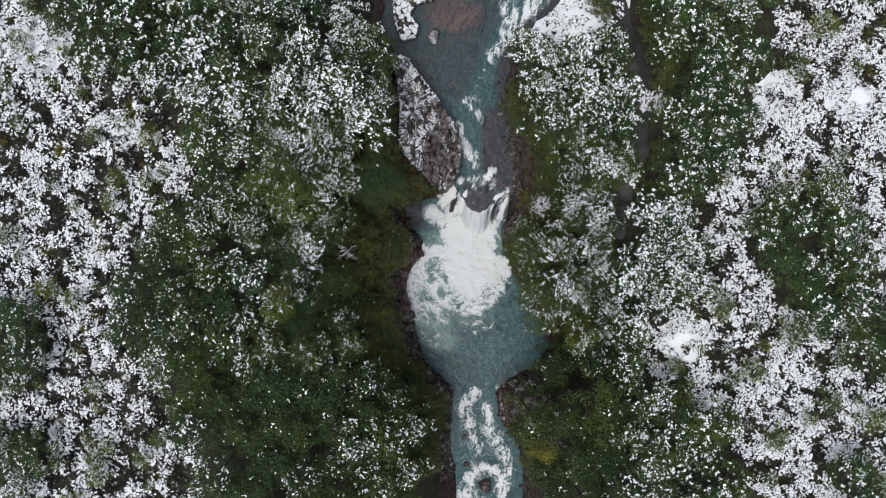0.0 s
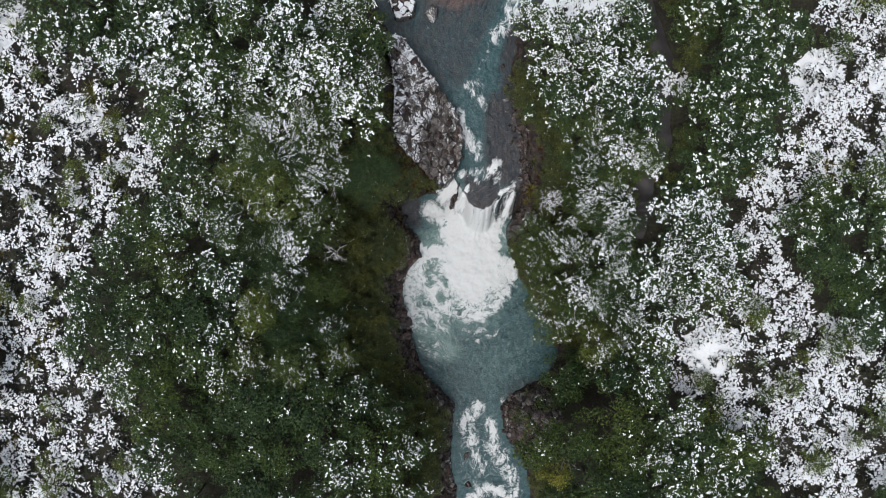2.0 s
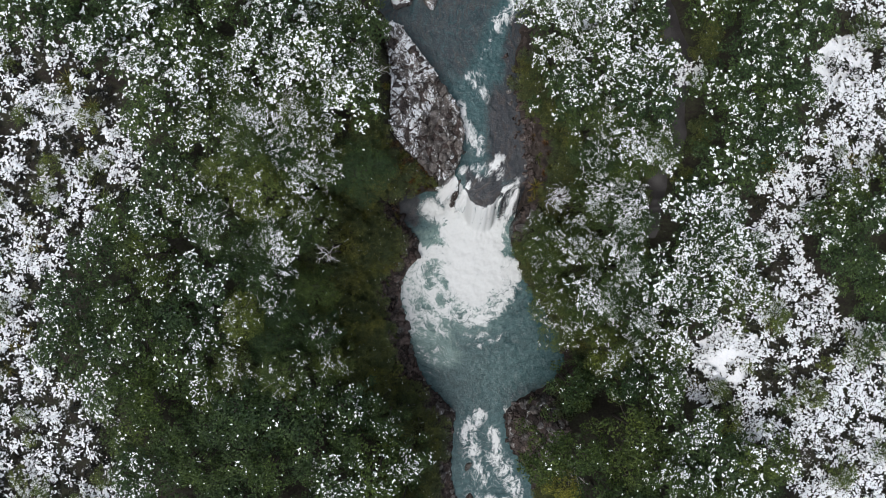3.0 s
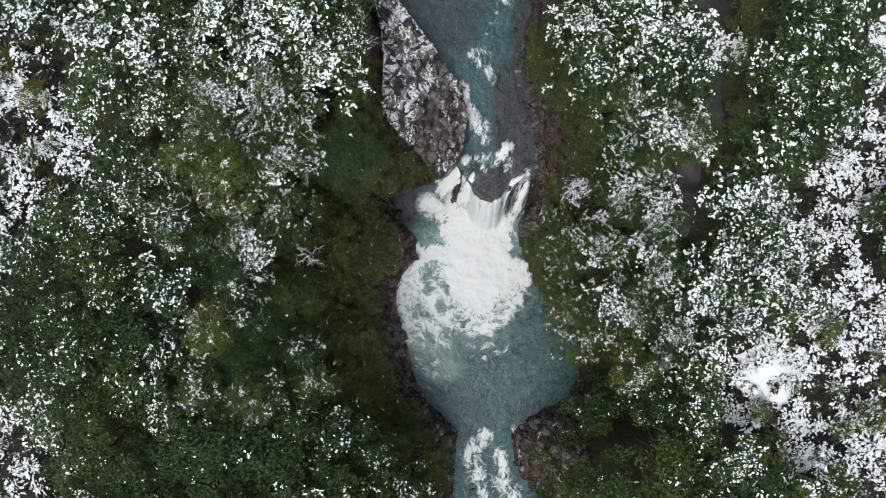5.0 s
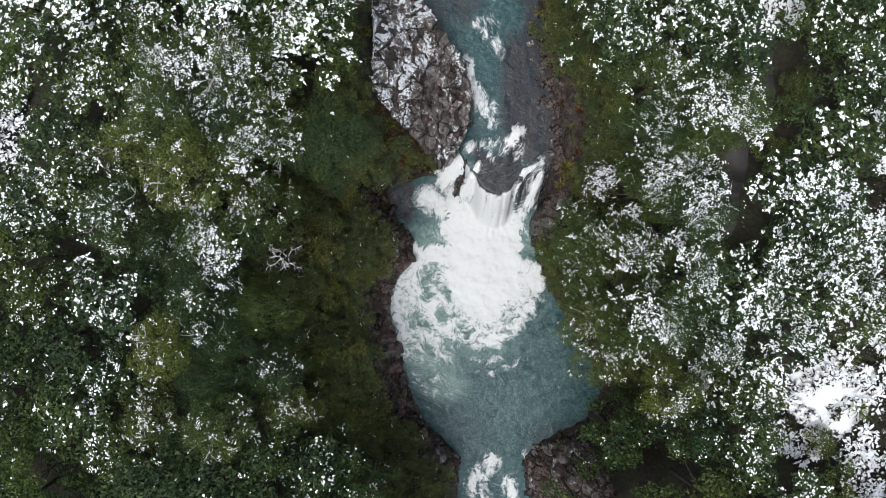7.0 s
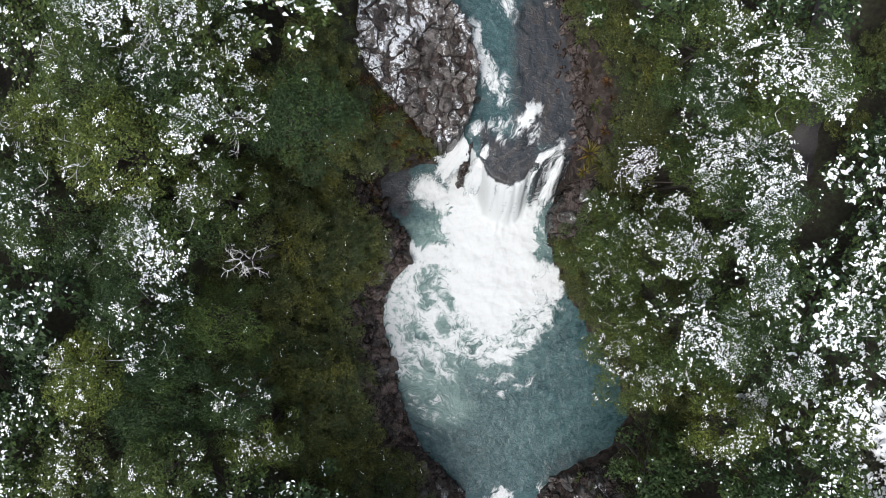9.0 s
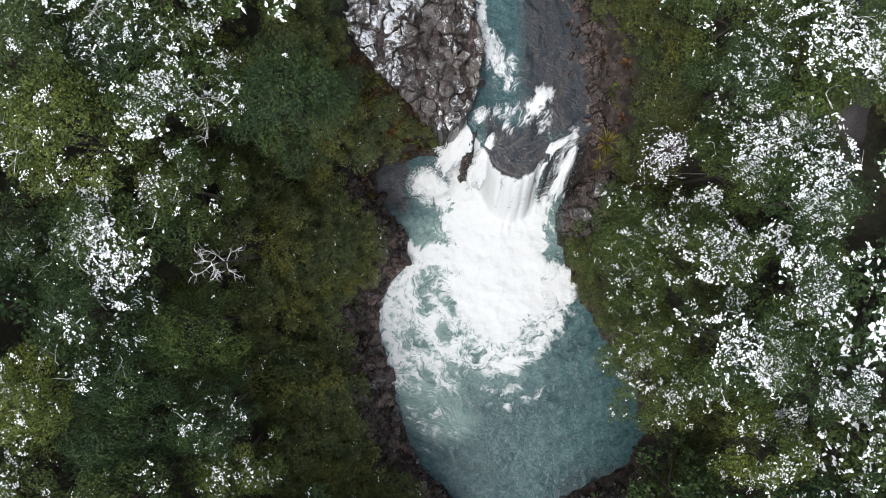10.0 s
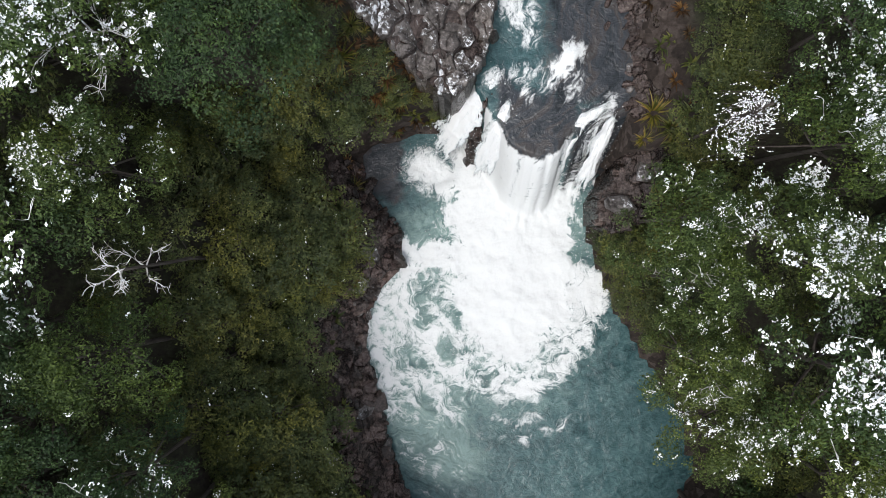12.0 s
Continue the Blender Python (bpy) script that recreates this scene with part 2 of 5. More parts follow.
SPRAY, nt, bsdf = material("spray", 0.6, 0.3)
nt.links.new(ramp(nt, tex(nt, 5, 4), [(0.3, (0.68, 0.71, 0.72)), (0.6, (0.8, 0.815, 0.815))]), bsdf.inputs["Base Color"])


# ---- mesh helpers ----
def mesh_of(name, verts, faces, mat, shade=False, attrs=None):
    me = bpy.data.meshes.new(name)
    me.from_pydata([tuple(v) for v in verts], [], [tuple(f) for f in faces])
    me.materials.append(mat)
    if shade:
        me.shade_smooth()
    for key, values in (attrs or {}).items():
        values = np.asarray(values, dtype=np.float32)
        if values.ndim == 2:
            me.attributes.new(key, "FLOAT_VECTOR", "POINT").data.foreach_set("vector", values.ravel())
        else:
            me.attributes.new(key, "FLOAT", "POINT").data.foreach_set("value", values)
    me.update()
    return me


def child(name, me, parent, label=""):
    ob = new(name, me)
    ob.parent = parent
    return tagged(ob, label)


def table(rows, v):
    rows = sorted(rows)
    return np.interp(v, [r[0] for r in rows], [r[1] for r in rows])


def sstep(v, lo, hi):
    t = np.clip((v - lo) / (hi - lo), 0, 1)
    return t * t * (3 - 2 * t)


def gnoise(x, y, seed):
    """Smooth gradient noise over whole arrays, about -1 to 1."""
    xi, yi = np.floor(x), np.floor(y)
    fx, fy = x - xi, y - yi
    u, v = fx * fx * fx * (fx * (6 * fx - 15) + 10), fy * fy * fy * (fy * (6 * fy - 15) + 10)

    def corner(ox, oy):
        h = np.sin((xi + ox) * 127.1 + (yi + oy) * 311.7 + seed * 74.7) * 43758.5453
        a = (h - np.floor(h)) * 6.2832
        return np.cos(a) * (fx - ox) + np.sin(a) * (fy - oy)

    lo = corner(0, 0) * (1 - u) + corner(1, 0) * u
    hi = corner(0, 1) * (1 - u) + corner(1, 1) * u
    return 1.5 * (lo * (1 - v) + hi * v)


def fbm(x, y, seed, octaves=4, gain=0.55):
    return sum(gain ** k * gnoise(x * 2.03 ** k + 17.3 * k, y * 2.03 ** k - 9.1 * k, seed + k) for k in range(octaves))


def fnoise(x, y, scale, octaves=4, z=0.0):
    return noise.fractal((x * scale, y * scale, z), 1.0, 2.0, octaves)


# ---- the plan of the gorge ----
LEFT_UP = [(60, -7), (34, -6.5), (23.4, -5.3), (20.2, -5.1), (18, -4.3), (15.4, -2.2), (12.7, 0.4), (10, 1.5), (7.8, 1.6), (6.4, 1.0)]
LEFT_DOWN = [(5.9, 0.55), (5.35, -0.3), (4.9, -1.5), (4.5, -3.1), (4.0, -3.8), (3, -3.9), (1.8, -3.2), (0.5, -2.2), (-1, -2.2), (-2.3, -3.4), (-4.2, -3.9), (-6.7, -3.3), (-9.4, -2.7), (-11.8, -1.8), (-13.7, 0.0), (-14.9, 1.1), (-18, 0.7), (-21.5, 0.7), (-25, 1.5), (-40, 1.5)]
RIGHT_UP = [(60, 16), (34, 15), (23.4, 10.8), (20.7, 7.8), (18, 6.0), (15.4, 5.5), (12.7, 5.7), (10, 6.15), (7.3, 6.6), (5.2, 6.75), (3, 6.4)]
RIGHT_WOOD = [(60, 16), (34, 15), (23.4, 10.8), (20.7, 7.8), (18, 6.0), (15.4, 5.6), (12.7, 6.2), (10, 7.0), (7.3, 7.5), (5.2, 7.2), (3, 6.4)]
RIGHT_DOWN = [(2, 6.0), (0, 5.9), (-1.5, 6.5), (-3.5, 7.3), (-8, 10.2), (-10.6, 10.5), (-12.2, 9.5), (-13.5, 6.9), (-14.9, 5.2), (-18, 5.7), (-21, 7.7), (-24, 8.2), (-40, 8.5)]
LIP = [(0.6, 6.4), (1.0, 6.1), (1.3, 5.6), (1.8, 4.7), (2.4, 3.9), (2.9, 3.5), (4.0, 3.5), (4.5, 4.2), (5.2, 4.6), (6.0, 5.0), (7.2, 5.3)]
POOL = -4.6
LEFT_SCRUB = [(40, -36), (20.3, -33.7), (16.5, -31.4), (13.8, -25), (11.4, -22.6), (8, -21.2), (5.4, -20.8), (-0.2, -25.4), (-3.5, -28), (-7.2, -27.3), (-10.5, -25.4), (-13.7, -22.6), (-17, -20.8), (-20.8, -20.3), (-40, -20)]
RIGHT_SCRUB = [(40, 29), (20.6, 28.6), (16, 28.4), (11.2, 27.7), (7.4, 25.3), (4.5, 23), (0.75, 22.5), (-4, 22.8), (-5.5, 20), (-6.84, 17.3), (-11.6, 18.3), (-14, 22), (-15.4, 25), (-17.3, 25.9), (-21.2, 26.8), (-40, 27)]
TRACK = [(24, 15.2), (18.5, 16.0), (16.5, 16.7), (13.1, 17.9), (10.6, 17.0), (8.2, 17.2), (5.2, 16.0), (2.3, 15.5), (0.6, 15.2)]


def left_bank(y):
    return table(LEFT_UP + LEFT_DOWN, y)


def right_bank(y):
    return table(RIGHT_UP + RIGHT_DOWN, y)


def wood_edge(y):
    """Where the plants of the eastern bank begin to be set out from."""
    return table(RIGHT_WOOD + RIGHT_DOWN, y)


def upper_level(y):
    return -0.75 + 0.075 * np.clip(np.asarray(y) - 4.0, 0, 30)


def lower_level(y):
    return POOL - 0.16 * np.clip(-14.8 - np.asarray(y), 0, 14)


def river_level(y):
    return np.where(np.asarray(y) > 5.3, upper_level(y), lower_level(y))


def base_height(x, y):
    """The ground without its fine relief."""
    dl, dr = left_bank(y) - x, x - right_bank(y)
    d = np.maximum(np.maximum(dl, dr), 0)
    soft = d * d / (d + 1.3)
    lvl = np.where(y > 3.2, upper_level(y) - 0.2, lower_level(y))
    edge = 0.3 * np.sin(1.9 * x) + 0.22 * np.sin(4.3 * x + 1.0)
    rise = sstep(np.asarray(y) + edge, 4.5, 6.4)
    lvl = np.where(dl > 0, lower_level(y) + (upper_level(y) - 0.2 - lower_level(y)) * rise, lvl)
    top = np.where(dl > 0, 6.8 + 0.3 * np.sin(y * 0.17), 4.9 + 0.07 * np.clip(x - 15, 0, 25))
    far = np.where(dl > 0, 5.2, 4.2)
    out = top - (top - lvl) * np.exp(-soft / far)
    bed = np.where((x < 0.9) & (y < 6.0), lower_level(y), river_level(y))
    return np.where((dl < 0) & (dr < 0), bed - 0.9, out)


def ground_at(x, y):
    z = float(base_height(np.float64(x), np.float64(y)))
    return z + 0.35 * fnoise(x, y, 0.35) + 0.12 * fnoise(x, y, 1.6) if left_bank(y) - x > 0.3 or x - right_bank(y) > 0.3 else z


# clumps of trees that stand in the open heath: x, y, radius
COPSES = [(30.3, 1.6, 3.2), (31.2, -2.4, 3.4), (28.2, -0.5, 2.2), (36.5, -8.5, 2.3), (-36.2, -8.5, 2.6), (34, -19.5, 1.6), (-35, -17.5, 1.8)]
CLEARINGS = [(28.6, 12.9, 2.0), (21.2, -8.3, 2.0), (11.5, 19.8, 3.3), (13.5, 22.5, 3.2), (18.3, 12.6, 0.9), (-34, 17, 2.6), (-26.5, 9.5, 1.2), (15.2, -8.1, 0.8), (34.5, 12.5, 2.0)]


# dark holes in the canopy
GAPS = [(-8.0, -0.4, 2.0), (-6.9, -6.2, 1.0), (-9.4, -15.6, 1.5), (-17, -0.8, 1.3), (-16.3, 18.2, 1.4), (8.9, -18, 2.6), (-13.5, 14.6, 1.0), (-11.8, 5.8, 1.0), (8.6, 3.7, 2.1)]


def in_circles(x, y, circles, grow=0.0):
    return any(math.hypot(x - a, y - b) < r + grow for a, b, r in circles)


def heath(x, y):
    """Open heath rather than forest."""
    wob = 1.3 * fnoise(x, y, 0.3, 3, 4.0)
    if in_circles(x + wob * 0.4, y, COPSES):
        return False
    return x < table(LEFT_SCRUB, y) + wob or x > table(RIGHT_SCRUB, y) + wob or in_circles(x, y, CLEARINGS)


# ---- ground ----
def axis(lo, hi, step, far):
    core = list(np.arange(lo, hi + step / 2, step))
    out = [lo - 3, lo - 9, lo - 25, lo - 80, lo - 300, -far]
    return np.array(out[::-1] + core + [hi + 3, hi + 9, hi + 25, hi + 80, hi + 300, far])


def grid_faces(nx, ny):
    i = np.arange(nx * ny).reshape(ny, nx)
    return np.stack([i[:-1, :-1], i[:-1, 1:], i[1:, 1:], i[1:, :-1]], -1).reshape(-1, 4).tolist()


gx, gy = axis(-42, 42, 0.4, 1500), axis(-30, 32, 0.4, 1500)
GX, GY = np.meshgrid(gx, gy)
GZ = base_height(GX, GY)
snow = np.zeros_like(GX)
stony = np.zeros_like(GX)
verts = []
for j in range(len(gy)):
    for i in range(len(gx)):
        x, y = float(gx[i]), float(gy[j])
        dl, dr = left_bank(y) - x, x - right_bank(y)
        z = GZ[j, i]
        if dl > 0.3 or dr > 0.3:
            z += 0.35 * fnoise(x, y, 0.35) + 0.12 * fnoise(x, y, 1.6)
        if in_circles(x, y, CLEARINGS):
            snow[j, i] = 0.95
        elif heath(x, y):
            snow[j, i] = 0.36
        else:
            snow[j, i] = 0.08 if max(dl, dr) > 5 else -0.6
        near_water = max(dl, dr)
        stony[j, i] = 1 - sstep(near_water, 1.0, 3.0)
        if near_water < 3.0:
            z += (0.3 if near_water > 0.2 else 0.05) * abs(fnoise(x, y, 1.3, 4, 9.0)) * stony[j, i]
        verts.append((x, y, z))
ground = new("ground", mesh_of("ground", verts, grid_faces(len(gx), len(gy)), GROUND, True, {"snow": snow.ravel(), "stony": stony.ravel()}))
tagged(ground, "dark forest soil with patches of fresh snow", "ground", kind="structure")

# ---- river ----
UPPER_FOAM = [(9.8, 25, 7.8, 22.5, 0.85, 0.95), (7.8, 22.5, 6.0, 20.2, 0.65, 0.95), (6.0, 20.2, 4.4, 17.8, 0.5, 0.6), (6.3, 24.5, 5.6, 22.4, 0.4, 0.6), (4.4, 17.8, 3.2, 15.6, 0.5, 0.24), (2.9, 14.0, 3.3, 12.3, 0.5, 0.42), (1.4, 11.6, 1.8, 10.0, 0.3, 0.75), (1.8, 10.0, 2.4, 8.6, 0.42, 0.85), (2.4, 8.6, 2.9, 7.8, 0.35, 0.6), (3.1, 8.6, 2.5, 9.2, 0.3, 0.5), (2.2, 13.8, 3.1, 12.6, 0.35, 0.5), (4.7, 7.35, 4.2, 6.7, 0.34, 1.1), (4.2, 6.7, 3.8, 6.1, 0.35, 0.65), (4.7, 6.6, 4.6, 5.6, 0.35, 0.5), (1.45, 6.25, 1.8, 6.4, 0.2, 0.7), (2.0, 6.5, 3.3, 6.7, 0.3, 0.5), (2.6, 6.2, 3.0, 5.6, 0.25, 0.4), (6.1, 5.4, 5.7, 4.8, 0.25, 0.7)]
LOWER_FOAM = [(3.1, -15.2, 1.9, -17.0, 0.55, 0.85), (1.9, -17.0, 2.7, -18.6, 0.6, 0.7), (4.5, -16.8, 4.7, -19.3, 0.42, 0.85), (2.7, -18.6, 3.8, -21.5, 0.5, 0.6), (4.7, -19.3, 6.2, -21.2, 0.8, 0.6), (6.2, -21.2, 6.9, -24.0, 0.55, 0.7), (2.7, -24.6, 2.4, -28, 0.6, 0.8), (6.2, -24.6, 6.4, -28, 0.5, 0.8), (5.4, -14.6, 5.9, -15.0, 0.35, 0.5), (2.5, -27, 4, -40, 1.2, 0.7)]


def capsule(x, y, items):
    best = np.zeros_like(x)
    for x0, y0, x1, y1, r, s in items:
        dx, dy = x1 - x0, y1 - y0
        t = np.clip(((x - x0) * dx + (y - y0) * dy) / (dx * dx + dy * dy), 0, 1)
        d = np.hypot(x - x0 - t * dx, y - y0 - t * dy) / r
        best = np.maximum(best, s * (1 - sstep(d, 0.0, 2.3)))
    return best


wx = np.concatenate([np.arange(-6.5, -3.8, 0.2), np.arange(-3.8, 8.0, 0.085), np.arange(8.0, 17.1, 0.2)])
wy = np.concatenate([[-1500, -300, -90, -50], np.arange(-34, -15, 0.2), np.arange(-15, -8.5, 0.15), np.arange(-8.5, 9, 0.085), np.arange(9, 34, 0.2), [50, 90, 300, 1500]])
WX, WY = np.meshgrid(wx, wy)
lip = table(LIP, WX) + 0.2 * fbm(WX * 1.9, WX * 0 + 1.0, 1, 3)
past = lip - WY
up, low = upper_level(WY), lower_level(WY)
drop = np.clip(past / 2.3, 0, 1)
WZ = np.where(past < 0, up, np.maximum(low, up - (up - low) * (1 - (1 - drop ** 1.5) ** 1.5)))
cove = (WX < 0.9) & (WY < 6.6)
WZ = np.where(cove, low, WZ)
big, curl = fbm(WX * 0.45, WY * 0.45, 5, 4), fbm(WX * 1.1, WY * 1.1, 11, 4)
# the boil: a solid white heart, with lobes towards both banks
qx, qy = WX + 0.5 * curl, WY + 0.5 * fbm(WX * 1.1, WY * 1.1, 23, 4)
heart = np.where(qy > -1.4, np.abs(qx - 2.75) / 2.75, np.hypot((qx - 2.65) / 2.75, (qy + 1.4) / 4.3))
foam = 1.6 * (1 - sstep(heart, 0.72, 1.12)) * sstep(past, 0.9, 2.2)
below_fall = sstep(past, 0.9, 2.2)
for cx, cy, rx, ry, power in ((-0.7, -0.55, 2.1, 0.85, 1.25), (5.9, -2.1, 1.75, 1.4, 1.0), (5.3, -3.9, 1.6, 1.5, 0.75), (0.4, 1.0, 1.3, 1.1, 0.75)):
    foam = np.maximum(foam, power * (1 - sstep(np.hypot((qx - cx) / rx, (qy - cy) / ry), 0.45, 1.2)) * below_fall)
# the outer roller, a broken arc of foam round the boil
swirl = np.hypot((WX - 2.35) / 4.5, (WY + 2.0) / 4.75) * (1 + 0.07 * curl)
roller = np.exp(-((swirl - 0.97) / 0.12) ** 2) * sstep(-WY, 2.6, 4.6) * (0.72 + 0.35 * big + 0.2 * curl) * (1 - 0.45 * sstep(WX, 4.6, 6.6))
foam = np.maximum(foam, roller)
# torn foam over milky water between the boil, the roller and the western rocks
inner = (0.52 + 0.55 * curl + 0.25 * big) * (1 - sstep(swirl, 0.9, 1.05)) * sstep(-WY, 0.3, 1.5)
west = (0.52 + 0.5 * curl + 0.2 * big) * sstep(-WX, -1.5, 0.2) * sstep(WY, -9.5, -6.5) * (1 - sstep(WY, -0.4, 0.6))
shore_line = 0.85 * np.exp(-((WX - left_bank(WY) - 0.45 - 0.3 * curl) / 0.4) ** 2) * sstep(WY, -8.5, -6.0) * (1 - sstep(WY, -1.2, -0.2))
wisps = (0.3 + 0.5 * curl) * np.exp(-np.hypot((WX - 3.8) / 2.4, (WY + 8.4) / 0.8) ** 2)
wisps = np.maximum(wisps, (0.3 + 0.5 * curl) * np.exp(-np.hypot((WX + 0.9) / 1.7, (WY + 9.6) / 1.5) ** 2))
for part_foam in (inner, west, shore_line, wisps):
    foam = np.maximum(foam, part_foam * below_fall)
foam = np.maximum(foam, capsule(WX, WY, [(-1.2, 3.4, -0.5, 2.9, 0.62, 1.2), (-2.9, 0.7, -2.0, -0.3, 0.3, 0.6), (0.9, 2.2, 0.3, 0.4, 0.45, 0.9)]))
streak = fbm((WX - 0.1 * WY) * 2.4, WY * 0.8, 41, 4)
foam = np.maximum(foam, capsule(WX, WY, UPPER_FOAM) * np.clip(0.92 + 0.75 * streak, 0, 1.25))
foam = np.maximum(foam, capsule(WX, WY, LOWER_FOAM) * np.clip(0.9 + 0.7 * streak, 0, 1.2))
foam = np.maximum(foam, 0.2 * sstep(-WY, 15, 17) * sstep(WX - left_bank(WY), 0.2, 1.0) * sstep(right_bank(WY) - WX, 0.2, 1.2))
rock_ring = np.hypot(WX - 4.5, (WY + 25.3) * 0.9)
foam = np.maximum(foam, 0.8 * np.exp(-((rock_ring - 1.6) / 0.6) ** 2) * (WY > -25.5))
curtain = sstep(past, 0.0, 0.3) * (1 - sstep(past, 2.2, 3.2)) * (WX > 1.3) * (WX < 6.4)
threads = fbm((WX - 0.12 * WY) * 3.2, WY * 0.4, 51, 4)
# a dark wet gap stays open between the main fall and the eastern strands
open_gap = np.exp(-((WX - 4.95 - 0.12 * (WY - 3.2)) / 0.24) ** 2) * sstep(WY, 2.0, 2.7)
foam = np.maximum(foam, curtain * np.clip(1.15 + 0.55 * threads - 0.8 * sstep(WX, 4.5, 4.8) * sstep(WY, 1.8, 2.6), 0, 1.25))
foam = foam * (1 - 0.8 * open_gap)
heave = np.clip(foam, 0, 1.2) * sstep(WY, -9, -6.5) * (1 - sstep(WY, 8, 9))
WZ = WZ + 0.08 * curtain * threads + (0.1 * fbm(WX * 0.6, WY * 0.6, 61, 3, 0.5) + 0.012 * fbm(WX * 4.2, WY * 4.2, 67, 3, 0.7)) * heave
WZ = WZ + 0.02 * fbm(WX * 1.4, WY * 1.2, 71, 3)
hump = np.exp(-np.hypot((WX - 4.5) / 0.6, (WY - 7.1) / 0.5) ** 2) + 0.7 * np.exp(-np.hypot((WX - 1.7) / 0.5, (WY - 6.5) / 0.4) ** 2)
WZ = WZ + 0.22 * hump
air = np.clip(1.25 - 0.62 * heart, 0, 1) * below_fall * (1 - sstep(WY, 1.5, 4.5))
air = np.maximum(air, 0.2 * sstep(WY, -14.5, -12) * below_fall * (1 - sstep(WY, 1.0, 3.5)) * (1 - sstep(WX, 7, 11)))
air = np.maximum(air, (0.72 + 0.3 * big) * sstep(WY, -13, -7.5) * (1 - sstep(WX, -0.5, 4.6)) * below_fall * (1 - sstep(WY + 0.5 * curl, 0.0, 2.6)))
air = np.maximum(air, 0.9 * np.exp(-np.hypot((WX + 0.1) / 1.9, (WY + 9.8) / 1.3) ** 2))
air = np.maximum(air, 0.25 * capsule(WX, WY, UPPER_FOAM))
shallow = 1.1 * sstep(WX, 2.7, 4.6) * sstep(WY, 4.6, 6.0) * (1 - sstep(WY, 11.5, 15))
shallow = np.maximum(shallow, 1.2 * sstep(past, -3.2, -1.3) * (1 - sstep(past, 0.0, 0.6)) * sstep(WX, 1.5, 2.2) * (1 - sstep(WX, 4.4, 5.4)))
shallow = np.maximum(shallow, 0.62 * sstep(WY, 11.5, 15) * (1 - sstep(WX - 0.42 * (WY - 15), 1.5, 3.6)))
shallow = np.maximum(shallow, 0.95 * (past > -0.6) * (past < 2.2) * sstep(WX, 4.6, 5.0) * (WX < 8))
shallow = np.maximum(shallow, 0.55 * sstep(WX, 3, 8) * sstep(-WY, 10.5, 13.5) * (WY > -16))
shallow = np.maximum(shallow, 0.95 * (1 - sstep(WX + 0.4 * curl, -2.6, -1.6)) * sstep(WY + 0.5 * curl, 1.3, 2.4) * (WY < 6))
shallow = np.maximum(shallow, 0.8 * sstep(WX - right_bank(WY) + 0.3 * curl, -1.3, -0.4) * sstep(WY, 4.5, 5.5))
bar = 1.1 * np.clip(1.35 - np.hypot((WX - 1.0 + 0.5 * big) / 2.9, (WY - 21.9 + 0.6 * curl) / 1.9), 0, 1) * (1 - sstep(WX, 3.4, 4.8))
# flow lines: rings round the boil, lengthwise streaks elsewhere
turn, far_out = np.arctan2(WX - 2.6, -(WY + 1.4)), np.hypot(WX - 2.6, WY + 1.4)
ring_u, ring_v = far_out * 0.95 + 0.55 * big + 0.3 * curl, turn * 2.8 + 0.6 * fbm(WX * 0.5, WY * 0.5, 83, 3)
mid_line = (left_bank(WY) + right_bank(WY)) / 2
run_u = np.where(WY > 4, (WX - mid_line) * 1.4, far_out * 0.95) + 0.3 * curl
run_v = np.where(WY > 4, WY * 0.75, (WX - 2.6) * 0.95) + 0.4 * big
in_pool = below_fall * sstep(WY, -12.0, -9.0) * (1 - sstep(WY, 4.5, 5.5))
flow = np.stack([ring_u * in_pool + run_u * (1 - in_pool), ring_v * in_pool + run_v * (1 - in_pool), 0 * WX], -1)
river = new("river", mesh_of("river", np.stack([WX, WY, WZ], -1).reshape(-1, 3), grid_faces(len(wx), len(wy)), WATER, True, {"foam": foam.ravel(), "air": air.ravel(), "bar": bar.ravel(), "shallow": shallow.ravel(), "flow": flow.reshape(-1, 3)}))
tagged(river, "teal mountain river breaking into white foam below a fall", "river", kind="structure")


